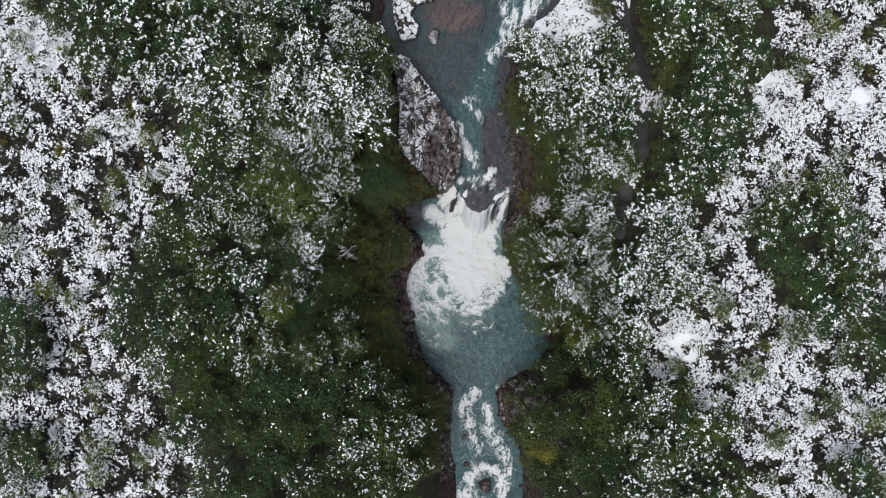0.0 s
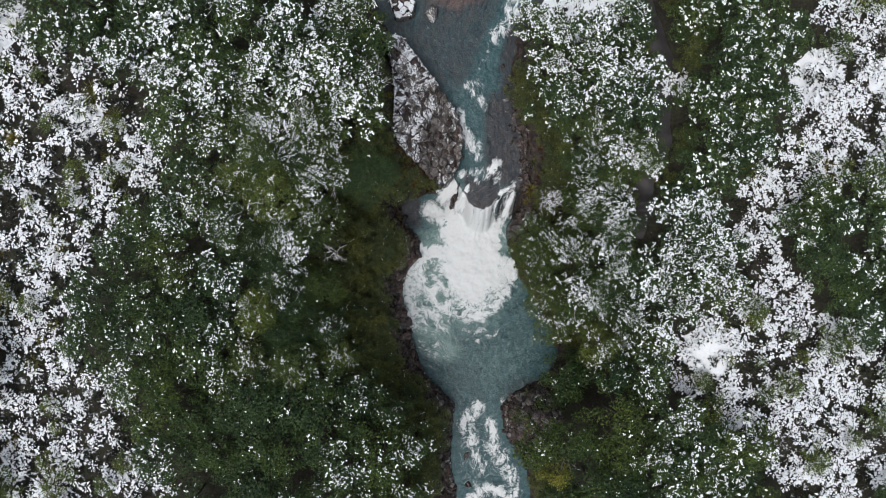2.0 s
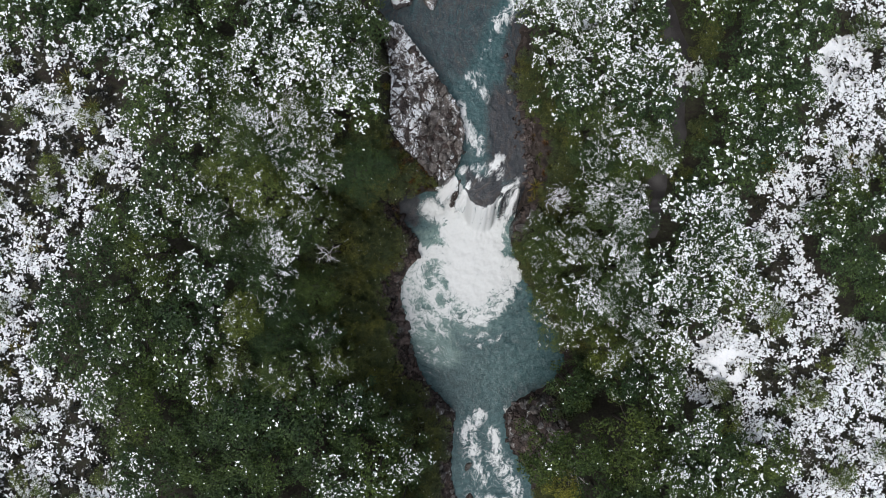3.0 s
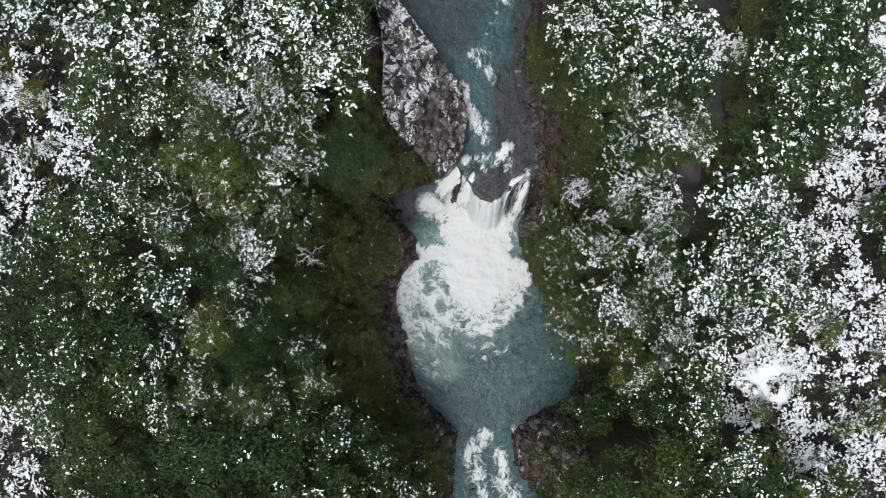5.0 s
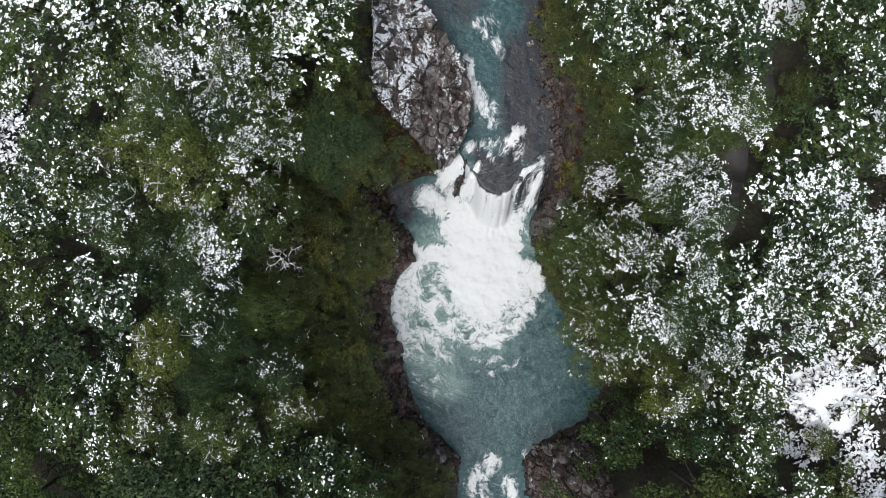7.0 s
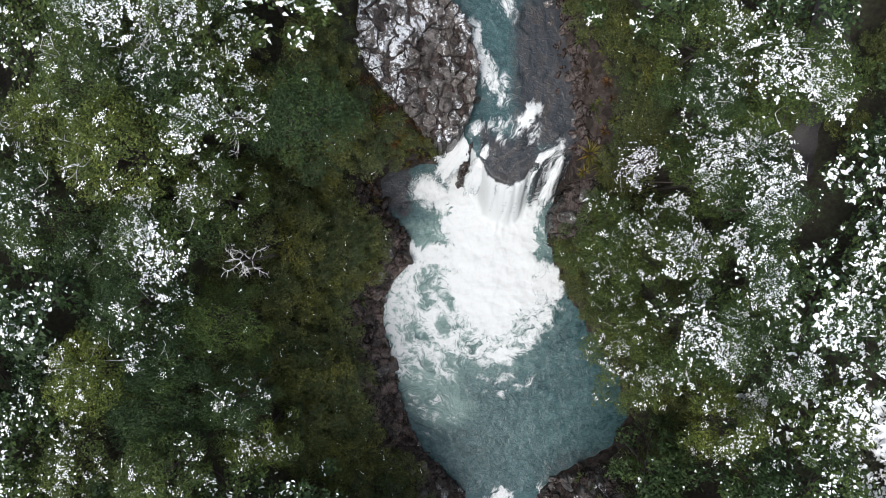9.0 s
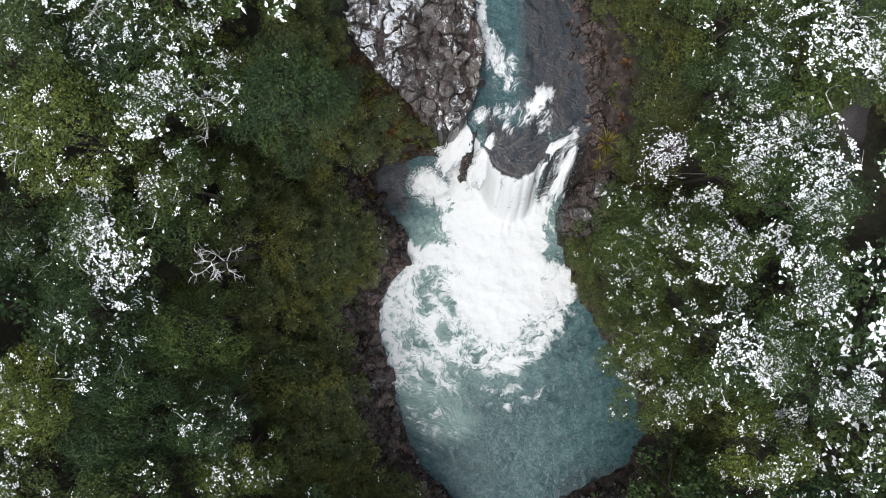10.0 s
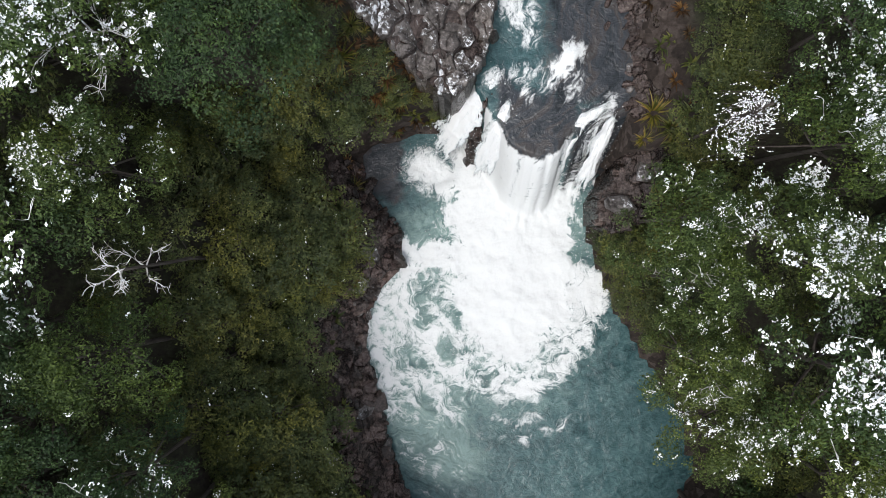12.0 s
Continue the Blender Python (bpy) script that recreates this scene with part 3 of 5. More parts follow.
def stream(points, widths, seed, across=24, along=150):
    """A torn tongue of falling water along a curve."""
    pts = [Vector(p) for p in points]
    n = len(pts) - 1
    length = sum((b - a).length for a, b in zip(pts, pts[1:]))
    uu, vv = np.meshgrid(np.linspace(0, 1, along + 1), np.linspace(-1, 1, across + 1), indexing="ij")
    jag = 1.15 + 0.4 * fbm(uu * length * 0.9, np.sign(vv) * 3.0 + 0.2, seed, 4)
    rough = fbm(uu * length * 1.2, vv * 2.2, seed + 5, 4, 0.6)
    thread = fbm(uu * length * 0.35, vv * 4.0, seed + 9, 4, 0.65)
    verts = []
    for i in range(along + 1):
        f = uu[i, 0] * n
        k = min(int(f), n - 1)
        p = pts[k].lerp(pts[k + 1], f - k)
        ahead = pts[min(k + 1, n - 1) + 1] - pts[min(k + 1, n - 1)]
        tangent = (pts[k + 1] - pts[k]).lerp(ahead, (f - k) * 0.5)
        sidev = Vector((-tangent.y, tangent.x, 0)).normalized()
        wide = np.interp(f, range(len(widths)), widths)
        for j in range(across + 1):
            v = vv[i, j]
            q = p + sidev * v * wide * jag[i, j]
            arch = 0.12 * (1 - v * v) + 0.07 * rough[i, j]
            q.z += arch - 0.35 * v ** 4
            verts.append(q)
    att = 1.3 * (1 - np.abs(vv) ** 2.4) + 0.45 * thread - 0.05 - 0.9 * (1 - sstep(uu, 0.0, 0.17)) - 1.7 * sstep(uu, 0.55, 1.0)
    lines = np.stack([vv * 2.6 + seed, uu * length * 0.55, 0 * uu + seed], -1)
    return verts, grid_faces(across + 1, along + 1), {"foam": att.ravel(), "flow": lines.reshape(-1, 3)}


def droplets(spots, rng, lo, hi):
    """Flung beads of water, a tetrahedron each."""
    n = len(spots)
    d = rng.normal(size=(n, 4, 3))
    d /= np.linalg.norm(d, axis=2, keepdims=True)
    v = spots[:, None, :] + d * rng.uniform(lo, hi, (n, 1, 1))
    k = np.arange(n)[:, None] * 4
    f = np.stack([k + np.array(t) for t in ((0, 1, 2), (0, 3, 1), (1, 3, 2), (2, 3, 0))], 1)
    return v.reshape(-1, 3), f.reshape(-1, 3)


waterfall = tagged(new("waterfall"), "white waterfall pouring over a dark rock lip", "waterfall")
drops = np.random.RandomState(4)
for nm, pts, wid, sd in (
    ("side_chute", [(2.0, 6.5, -0.62), (1.45, 6.2, -0.6), (0.75, 5.4, -1.2), (0.05, 4.6, -2.5), (-0.6, 3.95, -4.0), (-1.0, 3.4, -4.75)], [0.3, 0.45, 0.6, 0.75, 1.0, 1.15], 1),
    ("middle_strand", [(2.25, 5.5, -0.6), (2.05, 4.95, -0.65), (1.8, 4.3, -1.2), (1.5, 3.6, -2.6), (1.3, 2.9, -4.2), (1.2, 2.5, -4.8)], [0.14, 0.32, 0.48, 0.62, 0.75, 0.8], 3),
    ("right_strand", [(6.05, 5.3, -0.55), (5.4, 4.95, -0.62), (4.85, 4.5, -0.8), (4.5, 3.7, -1.6), (4.4, 2.9, -3.1), (4.35, 2.2, -4.6)], [0.16, 0.24, 0.28, 0.3, 0.4, 0.55], 5),
    ("outer_strand", [(6.25, 4.9, -0.6), (5.95, 4.2, -0.9), (5.7, 3.4, -1.7), (5.45, 2.5, -3.2), (5.2, 1.6, -4.6)], [0.14, 0.24, 0.34, 0.5, 0.7], 8),
):
    v, f, a = stream(pts, wid, sd)
    child(nm, mesh_of(nm, v, f, FALL, True, a), waterfall)
    rim = np.array([tuple(p) for p in v])[drops.choice(len(v), 700)]
    v, f = droplets(rim + drops.normal(size=(700, 3)) * np.array([0.16, 0.16, 0.1]), drops, 0.008, 0.032)
    tagged(child("spray", mesh_of("spray", v, f, SPRAY), waterfall, "flung white drops of spray"), kind="stuff")
# spray thrown up round the foot of the side chute and the rim of the boil
a = drops.uniform(0, 6.2832, 5200)
edge = np.abs(drops.normal(1.0, 0.14, 5200))
foot = drops.uniform(size=5200) < 0.3
sx = np.where(foot, -0.95 + 1.15 * edge * np.cos(a), 2.6 + 3.3 * edge * np.cos(a))
sy = np.where(foot, 3.35 + 0.85 * edge * np.sin(a), -1.6 + 4.2 * edge * np.sin(a))
keep = (sy < 2.2) | foot
sz = np.full(5200, POOL + 0.05) + np.abs(drops.normal(0, 0.14, 5200))
v, f = droplets(np.stack([sx, sy, sz], 1)[keep], drops, 0.008, 0.035)
tagged(child("spray", mesh_of("spray", v, f, SPRAY), waterfall, "flung white drops of spray"), kind="stuff")

# ---- walking track ----
tv, tf = [], []
ys = np.arange(24, 0.5, -0.3)
for k, y in enumerate(ys):
    x = float(table(TRACK, y))
    for s in (-0.75, -0.4, 0, 0.4, 0.75):
        px = x + s * (1 + 0.25 * noise.noise((y * 0.6, s, 2.0)))
        tv.append((px, y, ground_at(px, y) + 0.22 - 0.16 * abs(s)))
    if k:
        a = (k - 1) * 5
        tf += [(a + i, a + 5 + i, a + 6 + i, a + 1 + i) for i in range(4)]
tagged(new("footpath", mesh_of("footpath", tv, tf, GRAVEL, True)), "narrow dark wet gravel track between the trees", "path", kind="structure")


# ---- rock ----
def clip_cell(poly, a, b, gap):
    """The part of poly nearer to a than to b, short of the joint."""
    mx, my = (a[0] + b[0]) / 2, (a[1] + b[1]) / 2
    nx, ny = b[0] - a[0], b[1] - a[1]
    ln = math.hypot(nx, ny)
    nx, ny = nx / ln, ny / ln
    dist = [(p[0] - mx) * nx + (p[1] - my) * ny + gap for p in poly]
    out = []
    for i in range(len(poly)):
        p, q, dp, dq = poly[i - 1], poly[i], dist[i - 1], dist[i]
        if (dp < 0) != (dq < 0):
            t = dp / (dp - dq)
            out.append((p[0] + (q[0] - p[0]) * t, p[1] + (q[1] - p[1]) * t))
        if dq < 0:
            out.append(q)
    return out


def inside(poly, x, y):
    hit = False
    for i in range(len(poly)):
        (x0, y0), (x1, y1) = poly[i - 1], poly[i]
        if (y0 > y) != (y1 > y) and x < (x1 - x0) * (y - y0) / (y1 - y0) + x0:
            hit = not hit
    return hit


def outcrop(poly, spacing, top, bottom, seed, mats, label, stretch=1.0, gap=0.006, rough=0.2, snowy=lambda x, y: 0.0):
    """A ledge of fitted rock slabs with open joints between them."""
    rng = random.Random(seed)
    x0, x1 = min(p[0] for p in poly), max(p[0] for p in poly)
    y0, y1 = min(p[1] for p in poly), max(p[1] for p in poly)
    seeds = []
    for _ in range(4000):
        p = (rng.uniform(x0, x1), rng.uniform(y0, y1))
        keep = spacing * rng.choice((0.3, 0.42, 0.75, 1.6, 1.9))
        if inside(poly, *p) and all(math.hypot((p[0] - s[0]) * 0.87 - (p[1] - s[1]) * 0.5, ((p[0] - s[0]) * 0.5 + (p[1] - s[1]) * 0.87) * stretch) > keep for s in seeds):
            seeds.append(p)
    thing = tagged(new("rock_outcrop"), label, "rock")
    bx, by = np.arange(x0 - 0.3, x1 + 0.31, 0.22), np.arange(y0 - 0.3, y1 + 0.31, 0.22)
    body = [(x, y, (top(x, y) - 0.12 + 0.16 * fnoise(x, y, 1.4, 3, 2.0)) if inside(poly, x, y) else bottom) for y in by for x in bx]
    child("bedrock", mesh_of("bedrock", body, grid_faces(len(bx), len(by)), WETROCK), thing)
    for k, s in enumerate(seeds):
        r = spacing * rng.uniform(0.9, 1.8)
        cell = [(s[0] + r * math.cos(a), s[1] + r * math.sin(a)) for a in np.linspace(0, 2 * math.pi, 8)[:-1] + rng.uniform(0, 1)]
        for o in seeds:
            if o is not s and math.hypot(o[0] - s[0], o[1] - s[1]) < 2.6 * spacing and cell:
                cell = clip_cell(cell, s, o, gap)
        if len(cell) < 3:
            continue
        fine = []
        for i in range(len(cell)):
            p, q = cell[i - 1], cell[i]
            cuts = max(1, int(math.hypot(q[0] - p[0], q[1] - p[1]) / 0.16))
            for j in range(cuts):
                u = j / cuts
                jit = 0.0 if j == 0 else 0.05
                fine.append((p[0] + (q[0] - p[0]) * u + rng.uniform(-jit, jit), p[1] + (q[1] - p[1]) * u + rng.uniform(-jit, jit)))
        cell = []
        for p in fine:
            u = 1.0
            while u > 0.1 and not inside(poly, s[0] + (p[0] - s[0]) * u, s[1] + (p[1] - s[1]) * u):
                u -= 0.06
            cell.append((s[0] + (p[0] - s[0]) * u, s[1] + (p[1] - s[1]) * u))
        n = len(cell)
        tilt = Vector((rng.uniform(-rough, rough), rng.uniform(-rough, rough)))
        lift = rng.uniform(-0.3, 0.28) * spacing * 0.6
        dome = rng.uniform(0.03, 0.1) * spacing
        rings = []
        for inset, sink in ((0.0, None), (0.0, "mid"), (0.0, 0.9), (0.05, 0.35), (0.16, 0.1), (0.36, -0.12), (0.7, -0.25)):
            ring = []
            for px, py in cell:
                qx, qy = px + (s[0] - px) * inset, py + (s[1] - py) * inset
                z = bottom if sink is None else top(s[0], s[1]) * 0.45 + top(qx, qy) * 0.55 - 1.0 if sink == "mid" else top(s[0], s[1]) * 0.45 + top(qx, qy) * 0.55 + lift + tilt.x * (qx - s[0]) + tilt.y * (qy - s[1]) - sink * dome + 0.26 * fnoise(qx, qy, 1.6, 3, seed) + 0.14 * fnoise(qx, qy, 4.2, 3, seed + 3.0)
                shove = 0.3 if sink == "mid" else 0.09
                ring.append((qx + shove * fnoise(qx, qy, 2.2, 2, 5.0 + z), qy + shove * fnoise(qx, qy, 2.2, 2, 8.0 + z), max(z, bottom)))
            rings.append(ring)
        verts = [v for ring in rings for v in ring]
        faces = [(a * n + i, a * n + (i + 1) % n, (a + 1) * n + (i + 1) % n, (a + 1) * n + i) for a in range(6) for i in range(n)]
        faces.append(tuple(6 * n + i for i in range(n)))
        child("slab", mesh_of("slab", verts, faces, mats(s[0], s[1], rng), True, {"snow": [snowy(v[0], v[1]) for v in verts]}), thing)
    return thing


LEDGE = [(-4.0, 12.5), (-4.0, 8.7), (-2.75, 7.2), (-1.85, 6.55), (-1.1, 5.75), (0.2, 5.2), (0.85, 5.9), (1.45, 7.3), (1.75, 9.2), (1.15, 11.4), (-1.2, 14.6), (-3.4, 17.3), (-4.9, 17.6), (-4.3, 15)]
outcrop(LEDGE, 1.2, lambda x, y: max(min(2.5, 1.5 - 0.42 * (x + 0.5) + 0.04 * (y - 8)), float(base_height(np.float64(x), np.float64(y))) + 0.45), -4.4, 3,
        lambda x, y, rng: SNOWROCK, "cracked grey rock ledge dusted with snow beside the river", 0.55, 0.001, 0.18,
        lambda x, y: -0.35 + 0.5 * float(sstep(np.float64(-x + 0.3 * (y - 8.5)), 1.0, 3.2)) + 0.6 * fnoise(x, y, 0.6, 3, 7.0))
RIGHT_LEDGE = [(5.9, 0.9), (6.4, 0.3), (7.3, 0.7), (8.1, 2.0), (8.0, 3.6), (7.4, 4.2), (6.9, 3.6), (6.6, 2.8), (6.0, 1.9)]
outcrop(RIGHT_LEDGE, 1.2, lambda x, y: -2.3 + 0.95 * (x - 5.9), -5.4, 8, lambda x, y, rng: ROCK if rng.random() < 0.15 else WETROCK, "wet purple-grey rock shelf beside the waterfall", 1.2)
outcrop([(6.5, 5.2), (7.3, 4.6), (8.2, 4.8), (8.4, 7.0), (7.8, 9.6), (7.0, 12.4), (5.8, 13.6), (5.75, 12.0), (6.1, 10.0), (6.5, 7.4)], 1.0, lambda x, y: float(upper_level(y)) - 0.05 + 0.45 * (x - float(right_bank(y))), -2.0, 21, lambda x, y, rng: WETROCK, "dark wet rock bank along the upper river", 0.8)
outcrop([(5.6, -14.6), (6.8, -13.8), (9.2, -12.9), (10.2, -14.5), (9.6, -17.5), (8.6, -20), (7.4, -20), (5.9, -18)], 1.0, lambda x, y: float(base_height(np.float64(x), np.float64(y))) + 0.32, -7.5, 31, lambda x, y, rng: WETROCK if rng.random() < 0.75 else ROCK, "brown cracked rock shelf at the pool outlet", 0.9)
outcrop([(-2.2, -12), (-0.6, -13.2), (1.2, -15.0), (1.0, -17), (0.9, -20), (1.2, -24), (-0.4, -24), (-0.6, -18), (-2.2, -14.5)], 0.85, lambda x, y: float(base_height(np.float64(x), np.float64(y))) + 0.3, -7.5, 37, lambda x, y, rng: ROCK if rng.random() < 0.35 else WETROCK, "low grey rocks at the edge of the pool outlet", 0.9)
outcrop([(-4.9, 24.5), (-4.7, 21.2), (-4.0, 19.2), (-2.6, 19.5), (-2.3, 20.6), (-3.2, 21.6), (-2.6, 22.6), (-0.6, 23.2), (0.2, 24.5)], 1.1, lambda x, y: 1.25 + 0.1 * (x + 3), -0.5, 41, lambda x, y, rng: SNOWBAR, "snow-covered gravel bar in the upper river", 0.9)
outcrop([(0.45, 3.3), (1.0, 3.2), (1.45, 4.2), (1.75, 5.0), (2.0, 5.6), (1.75, 6.0), (1.25, 5.5), (0.8, 4.6)], 0.7, lambda x, y: -0.75 - 1.95 * max(5.4 - y, 0), -5.2, 61, lambda x, y, rng: WETROCK, "dark wet rock rib that splits the waterfall", 0.8, 0.004, 0.5)

shore = [float(v) for v in np.arange(3.6, -12.4, -0.8)]
shore_poly = [(float(left_bank(v)) - 0.05, v) for v in shore] + [(float(left_bank(v)) - 1.9 - 0.5 * math.sin(v * 1.3), v) for v in shore[::-1]]
outcrop(shore_poly, 1.25, lambda x, y: float(base_height(np.float64(x), np.float64(y))) + 0.28, -5.6, 53, lambda x, y, rng: SHOREROCK if rng.random() < 0.93 else ROCK, "wet reddish-brown bedrock sloping into the pool", 1.3, 0.002, 0.35)


def boulder_mesh(seed, mat):
    rng = random.Random(seed)
    bm = bmesh.new()
    bmesh.ops.create_icosphere(bm, subdivisions=2, radius=1.0)
    cuts = [(Vector((rng.gauss(0, 1), rng.gauss(0, 1), rng.gauss(0.2, 0.8))).normalized(), rng.uniform(0.45, 0.8)) for _ in range(11)]
    for v in bm.verts:
        for n, d in cuts:
            over = v.co.dot(n) - d
            if over > 0:
                v.co -= n * over * 0.92
        v.co *= 1 + 0.09 * noise.noise(v.co * 2.3 + Vector((seed, 0, 0)))
    me = bpy.data.meshes.new("boulder")
    bm.to_mesh(me)
    bm.free()
    me.materials.append(mat)
    return me


boulders = [tagged(new("boulder", boulder_mesh(s, m)), l, "boulder", "boulders on the banks") for s, m, l in (
    (1, WETROCK, "wet dark brown boulder on the river bank"), (2, WETROCK, "wet dark brown boulder on the river bank"), (3, ROCK, "smooth grey boulder on the river bank"), (4, WETROCK, "wet dark brown boulder on the river bank"), (6, SNOWROCK, "grey boulder capped with snow standing in the river"))]
placed = 0
rng = random.Random(77)


def set_boulder(x, y, z, s, which=None):
    global placed
    m = pose(x, y, z, rng.uniform(-20, 20), rng.uniform(-20, 20), rng.uniform(0, 360)) @ Matrix.Diagonal((s, s * rng.uniform(0.65, 1.0), s * rng.uniform(0.5, 0.75), 1))
    k = which if which is not None else rng.choice((0, 0, 1, 1, 2, 3))
    if placed < 4 and which is None or which == 4:
        k = placed if which is None else which
        boulders[k].matrix_basis = m
    else:
        ob = copy_thing(boulders[k], Matrix.Identity(4))
        ob.matrix_basis = m
    placed += 1


for _ in range(130):
    y = rng.uniform(-13.5, 3.6)
    off = abs(rng.gauss(0, 1.0))
    x = float(left_bank(y)) - off - 0.05
    set_boulder(x, y, ground_at(x, y) + 0.16, rng.uniform(0.16, 0.4) * (1.7 if rng.random() < 0.15 else 1))
for _ in range(60):
    y = rng.uniform(-26, -12)
    side_x = float(right_bank(y)) + abs(rng.gauss(0, 0.7)) if rng.random() < 0.6 else float(left_bank(y)) - abs(rng.gauss(0, 0.6))
    set_boulder(side_x, y, ground_at(side_x, y) + 0.03, rng.uniform(0.14, 0.4))
for _ in range(38):
    y = rng.uniform(5.5, 16)
    x = float(right_bank(y)) + rng.uniform(-0.7, 1.2)
    set_boulder(x, y, max(ground_at(x, y), float(upper_level(y))) + 0.02, rng.uniform(0.12, 0.35))
set_boulder(4.5, -25.4, -6.2, 1.05, 1)
set_boulder(2.2, -20.0, -5.4, 0.55, 2)
set_boulder(2.4, -23.0, -6.0, 0.5, 1)
set_boulder(6.75, 1.5, -1.35, 0.75, 2)
set_boulder(7.4, 2.6, -0.75, 0.45, 2)
set_boulder(-0.95, 19.9, 0.75, 0.95, 4)


# ---- plants ----
def leaf_quads(centres, normals, rng, width, length):
    """Small pointed leaf sprays, a drooping triangle each."""
    n = len(centres)
    rand = rng.normal(size=(n, 3))
    t = np.cross(normals, rand)
    t /= np.linalg.norm(t, axis=1, keepdims=True) + 1e-9
    b = np.cross(normals, t)
    w = width * rng.uniform(0.6, 1.3, (n, 1))
    l = length * rng.uniform(0.6, 1.3, (n, 1))
    droop = normals * l * 0.18
    v = np.stack([centres - t * l * 0.5 - droop, centres + b * w * 0.5 + t * l * 0.25, centres + t * l * 0.5 - b * w * 0.35 - droop], 1).reshape(-1, 3)
    k = np.arange(n) * 3
    return v, np.stack([k, k + 1, k + 2], 1)


def snow_lumps(centres, rng, lo, hi, along=None, stretch=1.0, thick=0.25, sides=4):
    """Little uneven caps of snow: a ragged ring and a crest."""
    n = len(centres)
    ang = np.linspace(0, 2 * np.pi, sides + 1)[:-1][None, :] + rng.uniform(0, 6.28, (n, 1)) * (along is None)
    r = rng.uniform(lo, hi, (n, 1)) * rng.uniform(0.3, 1.4, (n, sides))
    dx, dy = r * np.cos(ang) * stretch, r * np.sin(ang)
    if along is not None:
        c, s = along[:, :1], along[:, 1:2]
        dx, dy = dx * c - dy * s, dx * s + dy * c
    ring = np.stack([centres[:, :1] + dx, centres[:, 1:2] + dy, centres[:, 2:3] - r * rng.uniform(0.0, 0.35, (n, sides))], -1)
    crest = centres + np.concatenate([rng.normal(0, 0.3, (n, 2)) * lo, thick * r.mean(1, keepdims=True)], 1)
    v = np.concatenate([ring, crest[:, None, :]], 1).reshape(-1, 3)
    k = np.arange(n) * (sides + 1)
    f = np.stack([np.stack([k + i, k + (i + 1) % sides, k + sides], 1) for i in range(sides)], 1).reshape(-1, 3)
    return v, f


def tube(bm, pts, r0, r1, sides=6):
    """A tapered limb along points."""
    rings = []
    for i, p in enumerate(pts):
        t = (pts[min(i + 1, len(pts) - 1)] - pts[max(i - 1, 0)]).normalized()
        a = t.orthogonal().normalized()
        b = t.cross(a)
        r = r0 + (r1 - r0) * i / (len(pts) - 1)
        rings.append([bm.verts.new(p + (a * math.cos(k * 6.2832 / sides) + b * math.sin(k * 6.2832 / sides)) * r) for k in range(sides)])
    for lo, hi in zip(rings, rings[1:]):
        for k in range(sides):
            bm.faces.new((lo[k], lo[(k + 1) % sides], hi[(k + 1) % sides], hi[k]))
    bm.faces.new(rings[-1])


def wander(rng, start, heading, length, steps, bend):
    pts, p, d = [start.copy()], start.copy(), heading.normalized()
    for _ in range(steps):
        d = (d + Vector((rng.gauss(0, bend), rng.gauss(0, bend), rng.gauss(0, bend * 0.6)))).normalized()
        p = p + d * length / steps
        pts.append(p.copy())
    return pts


def bm_mesh(name, bm, mat, shade=True):
    me = bpy.data.meshes.new(name)
    bm.normal_update()
    bm.to_mesh(me)
    bm.free()
    me.materials.append(mat)
    if shade:
        me.shade_smooth()
    return me


TREE_H, TREE_R = 7.0, 2.1


